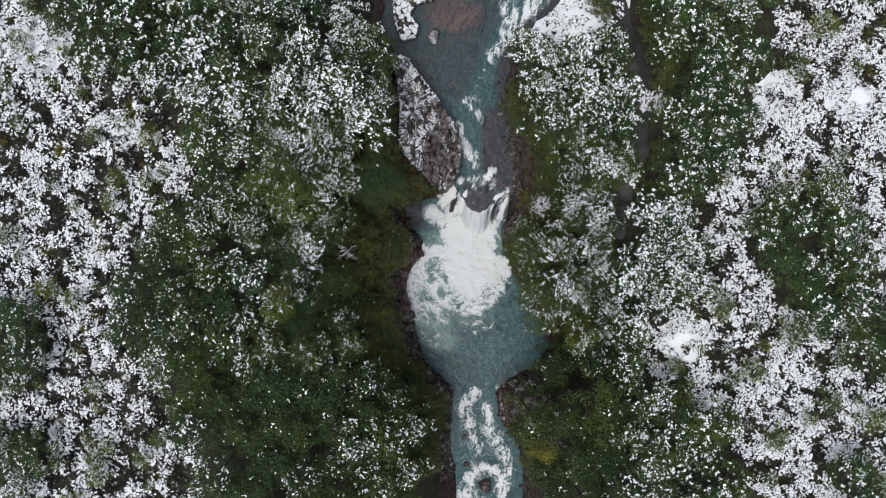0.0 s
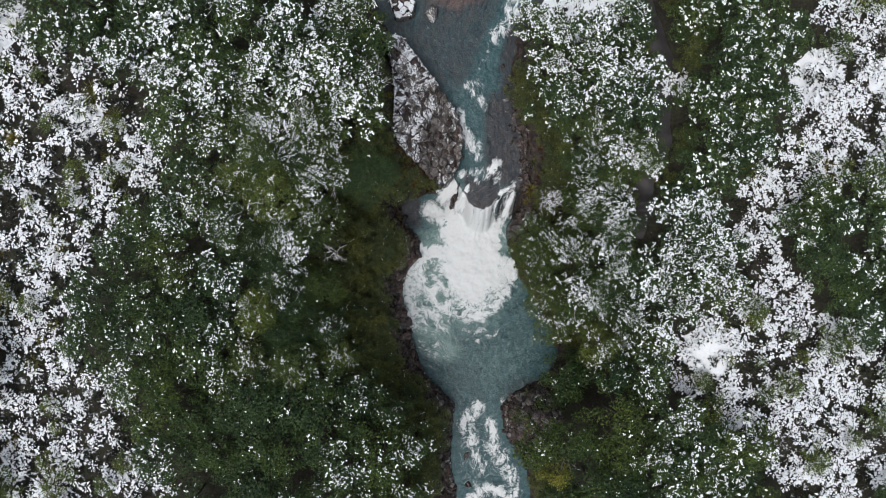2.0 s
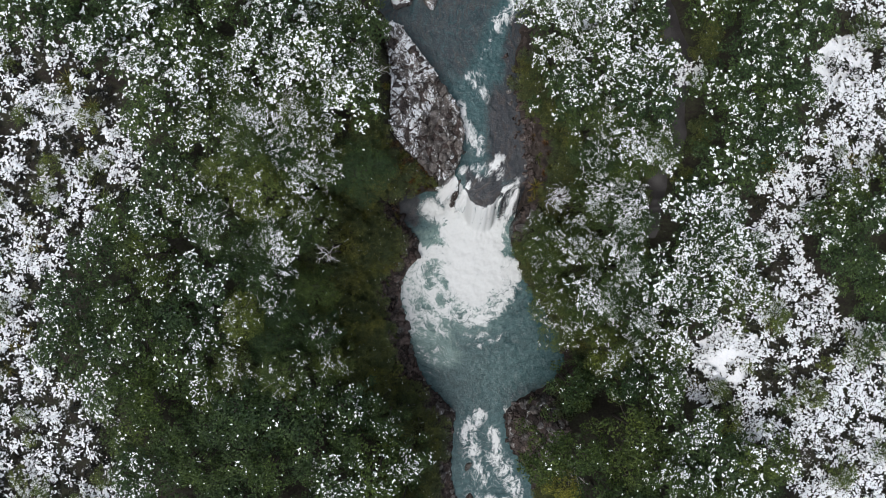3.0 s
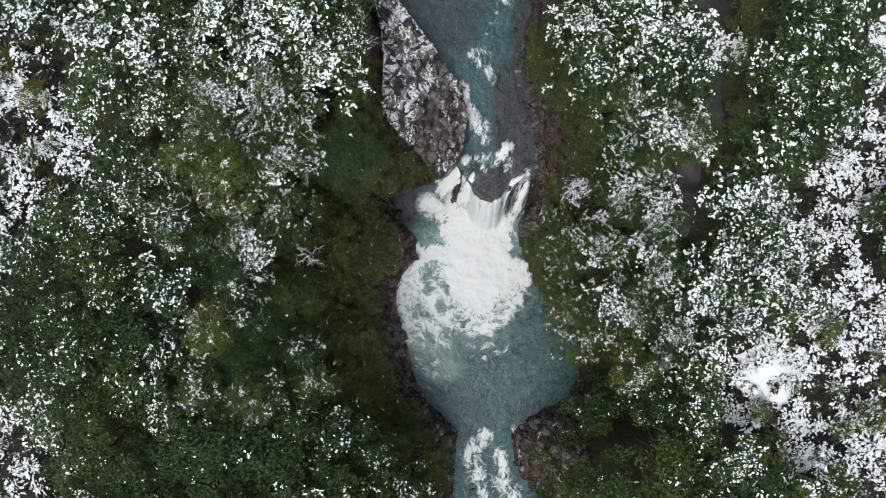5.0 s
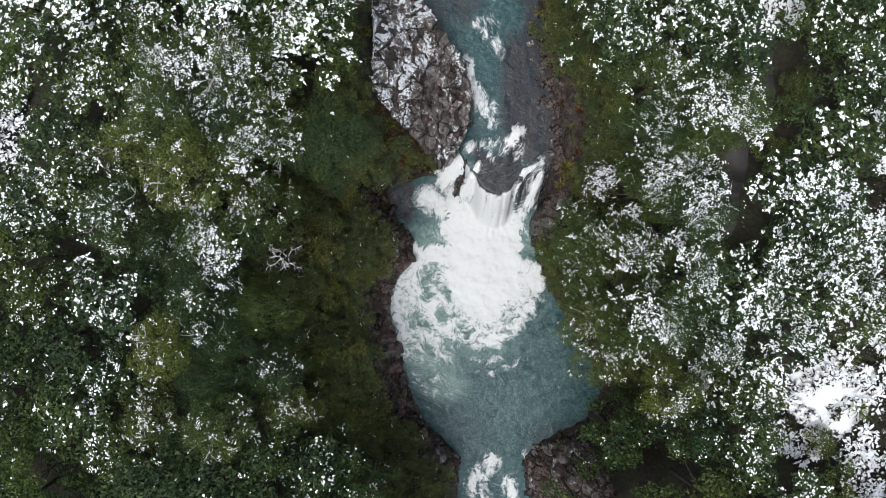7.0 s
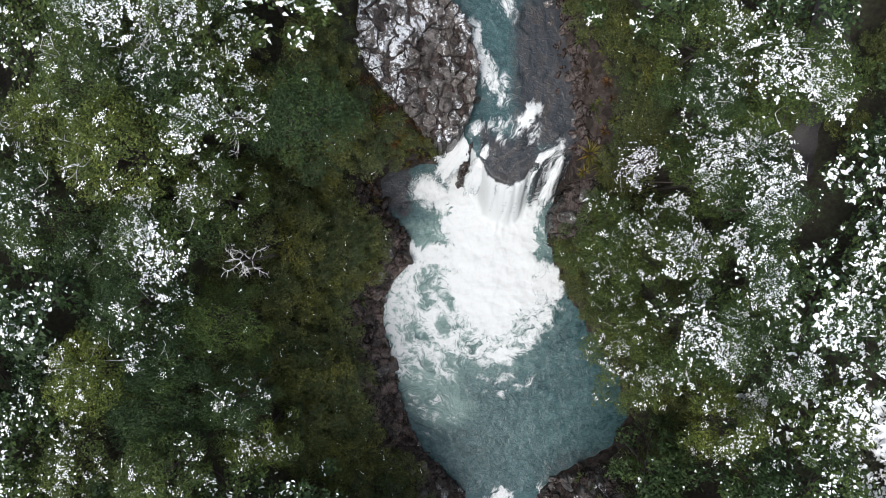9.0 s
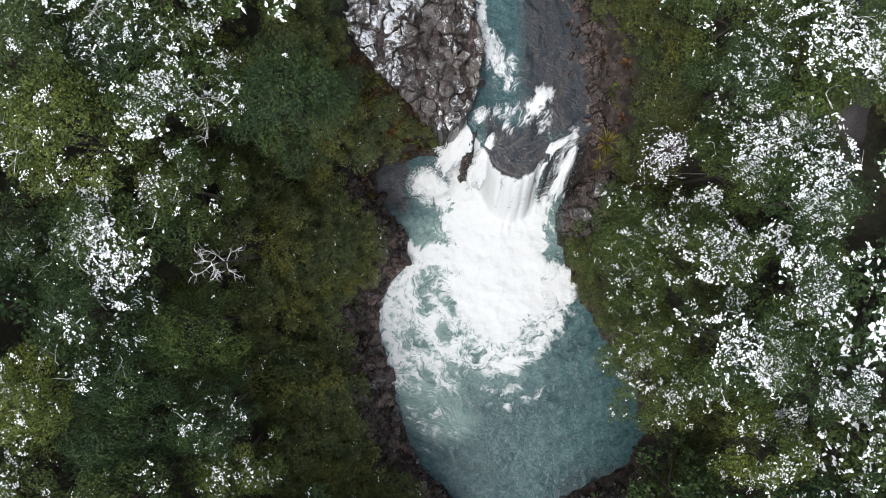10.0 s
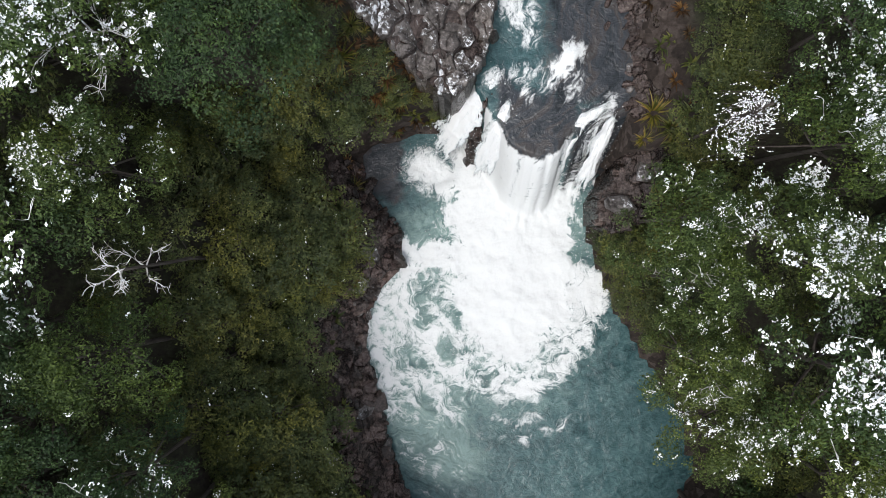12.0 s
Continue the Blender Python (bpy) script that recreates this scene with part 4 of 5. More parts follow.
def make_tree(seed, leaf, leaves, snow_n, label, clusters=20, width=0.13, length=0.19, fleck=(0.024, 0.058), twigs=0):
    """One forest tree: trunk with limbs, a clumped crown, caps of snow on it."""
    r = random.Random(seed)
    rng = np.random.RandomState(seed)
    thing = tagged(new("beech_tree"), label, "tree", "forest trees")
    bm = bmesh.new()
    lean = Vector((r.uniform(-0.4, 0.4), r.uniform(-0.4, 0.4), TREE_H * 0.86))
    trunk = [Vector((0, 0, -0.6)), lean * 0.3 + Vector((r.uniform(-0.15, 0.15), 0, 0)), lean * 0.65, lean]
    tube(bm, trunk, 0.12, 0.03, 7)
    cc = []
    for i in range(clusters):
        a = i * 2.399 + r.uniform(-0.4, 0.4)
        rad = TREE_R * math.sqrt((i + 0.4) / clusters) * r.uniform(0.8, 1.02)
        z = TREE_H * (0.96 - 0.52 * (rad / TREE_R) ** 2.4) + r.uniform(-0.9, 0.4)
        cc.append((rad * math.cos(a), rad * math.sin(a), z, r.uniform(0.42, 0.8) * (1.1 - 0.25 * rad / TREE_R)))
    for i, (x, y, z, s) in enumerate(cc):
        if i % 3 == 0:
            f = r.uniform(0.5, 0.8)
            p0, p1 = lean * f, Vector((x, y, z - 0.05))
            tube(bm, [p0, p0.lerp(p1, 0.5) + Vector((0, 0, -0.2)), p1], 0.05, 0.015, 5)
    child("trunk", bm_mesh("trunk", bm, BARK), thing)
    cc = np.array(cc)
    share = cc[:, 3] ** 2 / (cc[:, 3] ** 2).sum()
    pick = rng.choice(len(cc), leaves, p=share)
    d = rng.normal(size=(leaves, 3))
    d[:, 2] = np.abs(d[:, 2]) * 1.0 - 0.35 * (rng.uniform(size=leaves) < 0.35)
    d /= np.linalg.norm(d, axis=1, keepdims=True)
    rad = cc[pick, 3:4] * (0.55 + 0.55 * rng.uniform(size=(leaves, 1)) ** 0.6)
    wob = 1 + 0.3 * np.sin(d[:, :1] * 5 + pick[:, None]) * np.cos(d[:, 1:2] * 6 + pick[:, None] * 2)
    pos = cc[pick, :3] + d * rad * wob * np.array([1.0, 1.0, 0.62])
    nrm = d + rng.normal(size=(leaves, 3)) * 0.55 + np.array([0, 0, 0.45])
    nrm /= np.linalg.norm(nrm, axis=1, keepdims=True)
    v, f = leaf_quads(pos, nrm, rng, width, length)
    child("crown", mesh_of("crown", v, f, leaf), thing)
    if snow_n:
        # snow lies in clots of uneven size on the upper sprays, thick on some boughs and thin on others
        twin = width < 0.1
        load = rng.uniform(0.1, 1.0, len(cc)) ** (1.8 if twin else 1.1)
        mid = 1.15 - np.hypot(cc[pick, 0], cc[pick, 1]) / TREE_R * 0.7
        high = (d[:, 2] > 0.25) * load[pick] * (0.4 + d[:, 2]) * mid ** 1.3
        n_clots = max(4, snow_n // (7 if twin else 3))
        seeds = rng.choice(leaves, n_clots, p=high / high.sum())
        size = rng.gamma(0.9, 1.0, n_clots) + (0.2 if twin else 0.5)
        near = rng.choice(n_clots, snow_n, p=size / size.sum())
        lie = rng.uniform(0, 6.28, n_clots)[near]
        reach = np.sqrt(size[near]) * (0.052 if twin else 0.05)
        off = rng.normal(size=(snow_n, 2)) * np.stack([reach * 1.5, reach * 0.7], 1)
        ox, oy = off[:, 0] * np.cos(lie) - off[:, 1] * np.sin(lie), off[:, 0] * np.sin(lie) + off[:, 1] * np.cos(lie)
        sp = pos[seeds[near]] + np.stack([ox, oy, 0.03 - 0.25 * np.hypot(ox, oy) + rng.normal(0, 0.012, snow_n)], 1)
        a = lie + rng.normal(0, 0.7, snow_n)
        v, f = snow_lumps(sp, rng, fleck[0], fleck[1] * 1.08, np.stack([np.cos(a), np.sin(a)], 1), 1.75)
        tagged(child("snow_cover", mesh_of("snow_cover", v, f, SNOW, True), thing, "fresh white snow"), kind="stuff")
    if twigs:
        bm = bmesh.new()
        for _ in range(twigs):
            x, y, z, s = cc[r.randrange(len(cc))]
            start = Vector((x * 0.6, y * 0.6, z - 0.1))
            pts = wander(r, start, Vector((x, y, r.uniform(0.6, 1.6))), r.uniform(0.7, 1.5), 5, 0.35)
            tube(bm, pts, 0.02, 0.006, 4)
            for _ in range(2):
                k = r.randrange(1, 5)
                tube(bm, wander(r, pts[k], Vector((r.gauss(0, 1), r.gauss(0, 1), 0.4)), r.uniform(0.2, 0.55), 3, 0.3), 0.011, 0.004, 3)
        tagged(child("twig_spray", bm_mesh("twig_spray", bm, DEADWOOD), thing, "pale leafless twigs"), kind="stuff")
    return thing


L_HEAVY, L_MED, L_LIGHT, L_NONE = ("dark green beech tree crusted with fresh snow", "dark green beech tree flecked with snow", "green beech tree with a thin sprinkling of snow", "green beech tree almost free of snow")
FAR = dict(width=0.145, length=0.21)
NEAR = dict(width=0.062, length=0.092)
protos = {
    "heavy": [make_tree(11, LEAF, 2500, 721, L_HEAVY, 22, fleck=(0.031, 0.081), **FAR), make_tree(12, LEAF, 2500, 828, L_HEAVY, 18, fleck=(0.031, 0.081), twigs=5, **FAR), make_tree(13, LEAF, 2500, 648, L_HEAVY, 25, fleck=(0.031, 0.079), **FAR)],
    "fleck": [make_tree(21, LEAF, 2500, 224, L_MED, 16, fleck=(0.040, 0.090), **FAR), make_tree(22, LEAF, 2500, 189, L_MED, 20, fleck=(0.040, 0.090), **FAR), make_tree(23, LEAF, 2500, 258, L_MED, 24, fleck=(0.038, 0.085), **FAR)],
    "medium": [make_tree(31, LEAF, 2500, 516, L_MED, 20, fleck=(0.022, 0.058), **FAR), make_tree(32, LEAF, 2500, 451, L_MED, 23, fleck=(0.022, 0.058), **FAR), make_tree(33, LEAF, 2500, 561, L_MED, 17, fleck=(0.022, 0.058), **FAR)],
    "light": [make_tree(41, LEAF, 2500, 278, L_LIGHT, 21, fleck=(0.020, 0.053), **FAR), make_tree(42, LEAF, 2500, 195, L_LIGHT, 18, fleck=(0.020, 0.053), **FAR), make_tree(43, LEAF, 2500, 312, L_LIGHT, 24, fleck=(0.020, 0.053), **FAR)],
    "none": [make_tree(51, LEAF, 2500, 40, L_NONE, 19, fleck=(0.026, 0.055), **FAR), make_tree(52, LEAF, 2500, 26, L_NONE, 22, fleck=(0.026, 0.055), **FAR)],
    "near_heavy": [make_tree(14, LEAF, 13000, 2353, L_HEAVY, 22, fleck=(0.013, 0.040), twigs=5, **NEAR), make_tree(15, LEAF, 13000, 2118, L_HEAVY, 26, fleck=(0.013, 0.040), **NEAR)],
    "near_medium": [make_tree(34, LEAF, 13000, 1133, L_MED, 20, fleck=(0.011, 0.036), twigs=6, **NEAR), make_tree(35, OLIVE, 13000, 1002, L_MED, 25, fleck=(0.011, 0.036), **NEAR)],
    "near_light": [make_tree(44, LEAF, 13300, 452, L_LIGHT, 22, fleck=(0.010, 0.032), twigs=5, **NEAR), make_tree(45, OLIVE, 13300, 540, L_LIGHT, 25, fleck=(0.010, 0.032), twigs=9, **NEAR), make_tree(46, LEAF, 13300, 365, L_LIGHT, 18, fleck=(0.010, 0.032), **NEAR)],
    "bush": [make_tree(57, FERN, 2300, 20, L_NONE, 15, fleck=(0.02, 0.05), width=0.12, length=0.19), make_tree(58, FERN, 2300, 12, L_NONE, 18, fleck=(0.02, 0.05), width=0.13, length=0.2)],
    "near_none": [make_tree(54, LEAF, 13300, 46, L_NONE, 21, fleck=(0.020, 0.054), **NEAR), make_tree(55, LEAF, 13300, 27, L_NONE, 26, fleck=(0.020, 0.048), **NEAR)],
}
used = set()


def plant(kind, x, y, top, spread, rng, index=None, bush_label=""):
    """Stand a copy of one of the trees on the ground at x, y, its top at that height."""
    i = rng.randrange(len(protos[kind])) if index is None else index
    z = ground_at(x, y)
    tall = max(top - z, 0.9 if bush_label else 2.2) / (TREE_H + 0.3)
    m = pose(x, y, z, 0, 0, rng.uniform(0, 360)) @ Matrix.Diagonal((spread, spread * rng.uniform(0.88, 1.12), tall, 1))
    ob = protos[kind][i]
    if (kind, i) in used or bush_label:
        ob = copy_thing(ob, Matrix.Identity(4))
    if not bush_label:
        used.add((kind, i))
    ob.matrix_basis = m
    if bush_label:
        ob.name = "bank_bush"
        tagged(ob, bush_label, "bush", "bushes on the banks")


def tree_kind(x, y, rng):
    u = min(max(0.5 + 1.1 * fnoise(x, y, 0.16, 2, 21.0) + rng.uniform(-0.3, 0.3), 0), 1)
    if x < left_bank(y):
        if y > (4.0 if x > -15 else 2.0 + 0.4 * (x + 15)):
            if x < -17 and y > 11:
                return "fleck" if u < 0.75 else "heavy"
            return "heavy" if u < (0.48 if y > 9.5 and x > -14 else 0.07) else "medium" if u < (0.85 if y > 9.5 else 0.6) else "light" if x < -9 or y > 9 else "none"
        if x < -9.5 and y > -4:
            return "heavy" if u < 0.1 else "medium" if u < 0.65 else "light"
        if x < -21:
            return "medium" if u < 0.2 else "light"
        if y > -4 or y < -15 and x > -13:
            return "medium" if u < 0.2 else "light" if u < 0.75 else "none"
        if x < -8.5 and y > -9.5:
            return "medium" if u < 0.2 else "light" if u < 0.75 else "none"
        if x > -15 and y > -9.3:
            return "medium" if u < 0.25 else "light" if u < 0.85 else "none"
        return "light" if u < 0.3 else "none"
    if 14 < x < 23 and -5.5 < y < 5:
        return "heavy"
    if x > 16.8 and y > 0.5:
        return "fleck" if u < 0.85 else "medium"
    if x > 24:
        return "none" if u < 0.35 else "fleck"
    if y < -13 and x > 14:
        return "fleck" if u < 0.5 else "medium"
    if y < -8 and x < 14.5:
        return "none" if u < 0.7 else "light"
    if x < 9.5 and y < 3 or y < -5 and x < 12:
        return "light" if u < 0.75 else "medium"
    return "heavy" if u < 0.75 else "medium"


def canopy_top(x, y):
    if x < left_bank(y):
        inland = left_bank(y) - x
        return 7.2 + 3.6 * (1 - math.exp(-max(inland - 4, 0) / 3.0)) + (0.6 if inland > 8 else 0)
    inland = x - wood_edge(y)
    return 3.2 + 6.2 * (1 - math.exp(-max(inland + 0.3, 0) / 2.0))


rng = random.Random(5)
trees = []
ledge_wide = [(-5.9, 18.2), (-5.7, 13), (-5.6, 8.6), (-4.9, 5.8), (0.6, 4.2), (2.2, 6.5), (2.4, 9.4), (1.6, 12), (-0.6, 15.5), (-3.2, 18.6)]


def room_for_tree(x, y):
    if heath(x, y) or heath(x * 1.06 + math.copysign(0.7, x), y * 1.05) and not in_circles(x, y, COPSES) or in_circles(x, y, GAPS) or abs(x - float(table(TRACK, min(max(y, 0), 24)))) < 1.85 and y > -0.3 or inside(ledge_wide, x, y):
        return False
    dl, dr = left_bank(y) - x, x - wood_edge(y)
    if dl > 0:
        return dl > (2.2 if y > 12 else 1.2 if y > 5.5 else 4.3 if y > -12 else 3.2)
    return dr > (0.9 if y > 12 else 2.0 if y > 3.5 or y < -12.5 else 1.4 if y > 0.2 else -0.1 if y < -2.5 else 0.8)


for _ in range(30000):
    if len(trees) >= 350:
        break
    x, y = rng.uniform(-37.5, 37.5), rng.uniform(-22.6, 22.6)
    if not room_for_tree(x, y):
        continue
    spread = rng.uniform(0.78, 1.15)
    if any(math.hypot(x - a, y - b) < 1.16 * (spread + s) for a, b, s in trees):
        continue
    trees.append((x, y, spread))
for x, y, spread in trees:
    in_copse = in_circles(x, y, COPSES, 0.5)
    top = ground_at(x, y) + rng.uniform(2.6, 3.6) if in_copse else canopy_top(x, y) + rng.uniform(-1.5, 0.9)
    kind = tree_kind(x, y, rng)
    if abs(x) < 15 and abs(y) < 9.3:
        kind = "near_" + kind.replace("fleck", "medium")
    plant(kind, x, y, top, spread * 1.05, rng, 1 if kind in ("near_light", "near_medium") and rng.random() < (0.95 if x > 0 and y < 2.5 else 0.3 if x > 0 else 0.3 if y < -2 else 0.05) else None)

# low bushes that clothe the shaded slope above the rocks
slope = []
for _ in range(6000):
    if len(slope) >= 170:
        break
    y = rng.uniform(-22, 6.5)
    x = float(left_bank(y)) - rng.uniform(1.9 if y > -12 else 1.5, 5.2)
    if inside(ledge_wide, x, y) or any(math.hypot(x - a, y - b) < 0.72 for a, b in slope) or any(math.hypot(x - a, y - b) < 1.0 for a, b, s in trees):
        continue
    slope.append((x, y))
    plant("bush", x, y, ground_at(x, y) + rng.uniform(1.5, 3.0), rng.uniform(0.42, 0.7), rng, None, "low dark green bush on the shaded gorge slope")
for x, y, h, w in ((-5.2, 9.2, 2.4, 0.45), (-5.3, 10.4, 2.6, 0.45), (-5.1, 11.6, 2.4, 0.4), (-5.2, 12.8, 2.4, 0.45), (-5.2, 14.0, 2.2, 0.42), (-5.6, 15.6, 2.4, 0.45), (-5.1, 8.0, 2.0, 0.4), (-5.8, 8.7, 3.0, 0.5), (-5.9, 11.0, 3.2, 0.5), (-5.9, 13.4, 3.0, 0.5), (-6.2, 16.8, 2.6, 0.5), (-5.6, 6.9, 2.6, 0.5), (-5.4, 17.6, 1.6, 0.4), (-4.8, 6.3, 1.5, 0.42), (-2.6, 5.9, 1.3, 0.38), (-1.9, 5.72, 1.1, 0.34), (-1.2, 5.66, 1.0, 0.3), (-4.3, 5.9, 1.8, 0.5), (-4.9, 7.2, 2.2, 0.5), (-0.5, 5.64, 0.9, 0.26), (-3.4, 5.3, 1.0, 0.32), (-2.4, 5.25, 0.9, 0.3), (-4.3, 4.9, 1.2, 0.4), (-4.7, 13.4, 1.2, 0.34), (-4.7, 11.0, 1.2, 0.32), (-4.6, 9.6, 1.0, 0.3), (-4.5, 7.7, 1.0, 0.32), (-4.3, 8.6, 0.9, 0.28), (-5.0, 8.8, 1.3, 0.36), (-3.9, 6.9, 0.9, 0.3)):
    plant("bush", x, y, ground_at(x, y) + max(h, 1.0), w, rng, None, "low dark green bush under the rock ledge")
for _ in range(6000):
    if len(slope) >= 235:
        break
    y = rng.uniform(-23, 15)
    x = float(wood_edge(y)) + (rng.uniform(0.4, 1.8) if y > 10 else rng.uniform(1.2, 2.8))
    if 0.2 < y < 5.6 and x < 8.3 or 5.6 <= y < 10 and x < wood_edge(y) + 2.2 or -20 < y < -12.5 and x < 10 or any(math.hypot(x - a, y - b) < 0.8 for a, b in slope) or any(math.hypot(x - a, y - b) < 0.9 for a, b, s in trees):
        continue
    slope.append((x, y))
    plant("bush", x, y, ground_at(x, y) + rng.uniform(1.3, 2.6), rng.uniform(0.4, 0.65), rng, None, "low dark green bush above the river bank")

for x, y, h, w in ((6.9, -0.4, 1.0, 0.36), (7.5, 0.0, 1.2, 0.42), (7.3, -1.2, 1.2, 0.42), (7.2, -2.1, 1.2, 0.4), (7.9, -2.7, 1.5, 0.46), (8.1, -1.6, 1.7, 0.5), (8.2, -0.5, 1.6, 0.5), (8.5, -3.6, 1.6, 0.5), (6.4, 0.2, 0.8, 0.26), (8.6, 0.8, 1.4, 0.45), (9.0, 3.0, 1.4, 0.45), (9.3, 5.6, 1.5, 0.45), (9.0, 7.2, 1.3, 0.42), (8.6, 8.8, 1.4, 0.4), (9.6, 8.0, 1.7, 0.5), (8.2, 10.2, 1.3, 0.4), (10.0, 6.4, 1.7, 0.5)):
    plant("bush", x, y, ground_at(x, y) + h, w, rng, None, "low green bush on the rocky spit beside the fall")

# bushes along the track
for k in range(34):
    y = rng.uniform(0.5, 23)
    x = float(table(TRACK, y)) + rng.choice((-1, 1)) * rng.uniform(1.15, 1.9)
    plant("bush", x, y, ground_at(x, y) + rng.uniform(1.0, 2.4), rng.uniform(0.3, 0.55), rng, None, "green bush beside the walking track")

# low growth in the gaps of the nearest forest
low = []
for _ in range(5000):
    if len(low) >= 45:
        break
    x, y = rng.uniform(-13, 14), rng.uniform(-9.5, 9.5)
    if left_bank(y) - 5 < x < wood_edge(y) + 2.5 or inside(ledge_wide, x, y) or math.hypot(x + 8, y + 0.4) < 1.1:
        continue
    if any(math.hypot(x - a, y - b) < 1.3 for a, b, s in trees) or any(math.hypot(x - a, y - b) < 1.2 for a, b in low + slope):
        continue
    low.append((x, y))
    plant("bush", x, y, ground_at(x, y) + rng.uniform(1.6, 3.6), rng.uniform(0.45, 0.75), rng, None, "shaded green bush under the forest canopy")

for kind, made in protos.items():
    for i, ob in enumerate(made):
        if (kind, i) not in used:
            for o in (*ob.children_recursive, ob):
                bpy.data.objects.remove(o)

# the round yellow-green bush above the outlet
bush = make_tree(61, YELLOW, 2600, 0, "round yellow-green bush at the water's edge", 24, 0.1, 0.16)
bush.name = "yellow_bush"
tagged(bush, category="bush", group="shrubs on the heath")
z = ground_at(8.9, -18.0)
bush.matrix_basis = pose(8.9, -18.0, z) @ Matrix.Diagonal((0.7, 0.7, (6.0 - z) / TREE_H, 1))


# ---- dead trees ----
def dead_tree(seed, x, y, top, spread, label):
    r = random.Random(seed)
    z0 = ground_at(x, y)
    h = top - z0
    thing = tagged(new("dead_tree"), label, "dead tree", "bare dead trees")
    bm = bmesh.new()
    trunk = wander(r, Vector((0, 0, -0.3)), Vector((0, 0, 1)), h * 0.8, 5, 0.06)
    tube(bm, trunk, 0.07, 0.04, 7)
    child("trunk", bm_mesh("trunk", bm, BARK), thing)
    for k in range(7):
        bm = bmesh.new()
        a = k * 0.9 + r.uniform(-0.3, 0.3)
        main = wander(r, trunk[-1 - (k % 2)], Vector((math.cos(a), math.sin(a), r.uniform(0.15, 0.8))), spread * r.uniform(0.7, 1.1), 7, 0.28)
        tube(bm, main, 0.024, 0.008, 5)
        for j in range(2, 8):
            for _ in range(1 + (j % 2)):
                d = Vector((r.gauss(0, 1), r.gauss(0, 1), r.uniform(0, 0.6))) + (main[j] - main[j - 1]).normalized() * 1.2
                tw = wander(r, main[j], d, spread * r.uniform(0.18, 0.42), 4, 0.3)
                tube(bm, tw, 0.011, 0.005, 4)
                if r.random() < 0.7:
                    tube(bm, wander(r, tw[2], d + Vector((r.gauss(0, 1), r.gauss(0, 1), 0.2)), spread * 0.2, 3, 0.35), 0.01, 0.005, 3)
        child("branch", bm_mesh("branch", bm, DEADWOOD), thing, "bleached bare branch lined with snow" if k == 0 else "")
    thing.matrix_basis = pose(x, y, z0)
    return thing


dead_tree(1, -8.1, -0.45, 9.8, 1.0, "small bleached dead tree with bare twisted branches")
dead_tree(2, -10.7, 9.1, 10.9, 1.9, "bare snow-lined tree among the green crowns")
dead_tree(3, -6.0, 12.0, 9.3, 2.0, "bare snow-lined tree among the green crowns")
dead_tree(4, -16.3, 18.2, 11.8, 2.4, "large bare snow-lined tree among the green crowns")
dead_tree(6, 9.9, -17.0, 5.0, 1.1, "bleached broken dead tree above the outlet")
# arching shrub with a line of snow on every branch
def snowy_shrub(seed, x, y, top, spread, label):
    r = random.Random(seed)
    rng = np.random.RandomState(seed)
    z0 = ground_at(x, y)
    thing = tagged(new("bare_shrub"), label, "shrub", "shrubs on the heath")
    bm, where, turns = bmesh.new(), [], []
    tube(bm, wander(r, Vector((0, 0, -0.3)), Vector((0, 0, 1)), top - z0, 5, 0.03), 0.08, 0.04, 6)
    for k in range(52):
        a = k * 2.399 + r.uniform(-0.3, 0.3)
        out = spread * math.sqrt((k + 1) / 52) * r.uniform(0.7, 1.1)
        start = Vector((0.1 * math.cos(a), 0.1 * math.sin(a), (top - z0) * r.uniform(0.8, 0.98)))
        pts = [start + Vector((out * f * math.cos(a + 0.8 * f * f * r.choice((-1, 1))), out * f * math.sin(a + 0.8 * f * f), 0.5 * f - 1.1 * f * f)) for f in np.linspace(0, 1, 9)]
        tube(bm, pts, 0.022, 0.006, 4)
        for i in range(1, 8):
            for f in np.linspace(0, 1, 5):
                p, q = pts[i], pts[i + 1]
                if r.random() < 0.6:
                    where.append(tuple(p.lerp(q, f) + Vector((r.gauss(0, 0.012), r.gauss(0, 0.012), 0.02))))
                    turns.append(tuple((q - p).to_2d().normalized()))
    child("branch", bm_mesh("branch", bm, BARK), thing)
    v, f = snow_lumps(np.array(where), rng, 0.01, 0.025, np.array(turns), 2.0)
    tagged(child("snow_cover", mesh_of("snow_cover", v, f, SNOW, True), thing, "fresh white snow"), kind="stuff")
    thing.matrix_basis = pose(x, y, z0)


snowy_shrub(3, 8.4, 3.6, 6.2, 1.3, "bare arching shrub with snow lying along each branch")
dead_tree(7, -8.2, 5.0, 10.3, 1.5, "bare snow-lined tree among the green crowns")


# ---- flax, ferns and tussocks ----
def blade_clump(name, seed, count, height, reach, width, mat, label, category, group):
    """A clump of arching strap leaves."""
    r = random.Random(seed)
    verts, faces = [], []
    for _ in range(count):
        a, out, up = r.uniform(0, 6.2832), reach * r.uniform(0.45, 1.1), height * r.uniform(0.6, 1.1)
        c, s = math.cos(a), math.sin(a)
        twist = r.uniform(-0.3, 0.3)
        k = len(verts)
        for i in range(5):
            u = i / 4
            rad = 0.06 + out * u ** 1.3
            z = up * (1.9 * u - 1.15 * u * u)
            w = width * (1 - u ** 2 * 0.9) * 0.5
            cx, cy = rad * math.cos(a + twist * u), rad * math.sin(a + twist * u)
            verts += [(cx - s * w, cy + c * w, z), (cx + s * w, cy - c * w, z + 0.01)]
        faces += [(k + 2 * i, k + 2 * i + 1, k + 2 * i + 3, k + 2 * i + 2) for i in range(4)]
    return tagged(new(name, mesh_of(name, verts, faces, mat)), label, category, group)


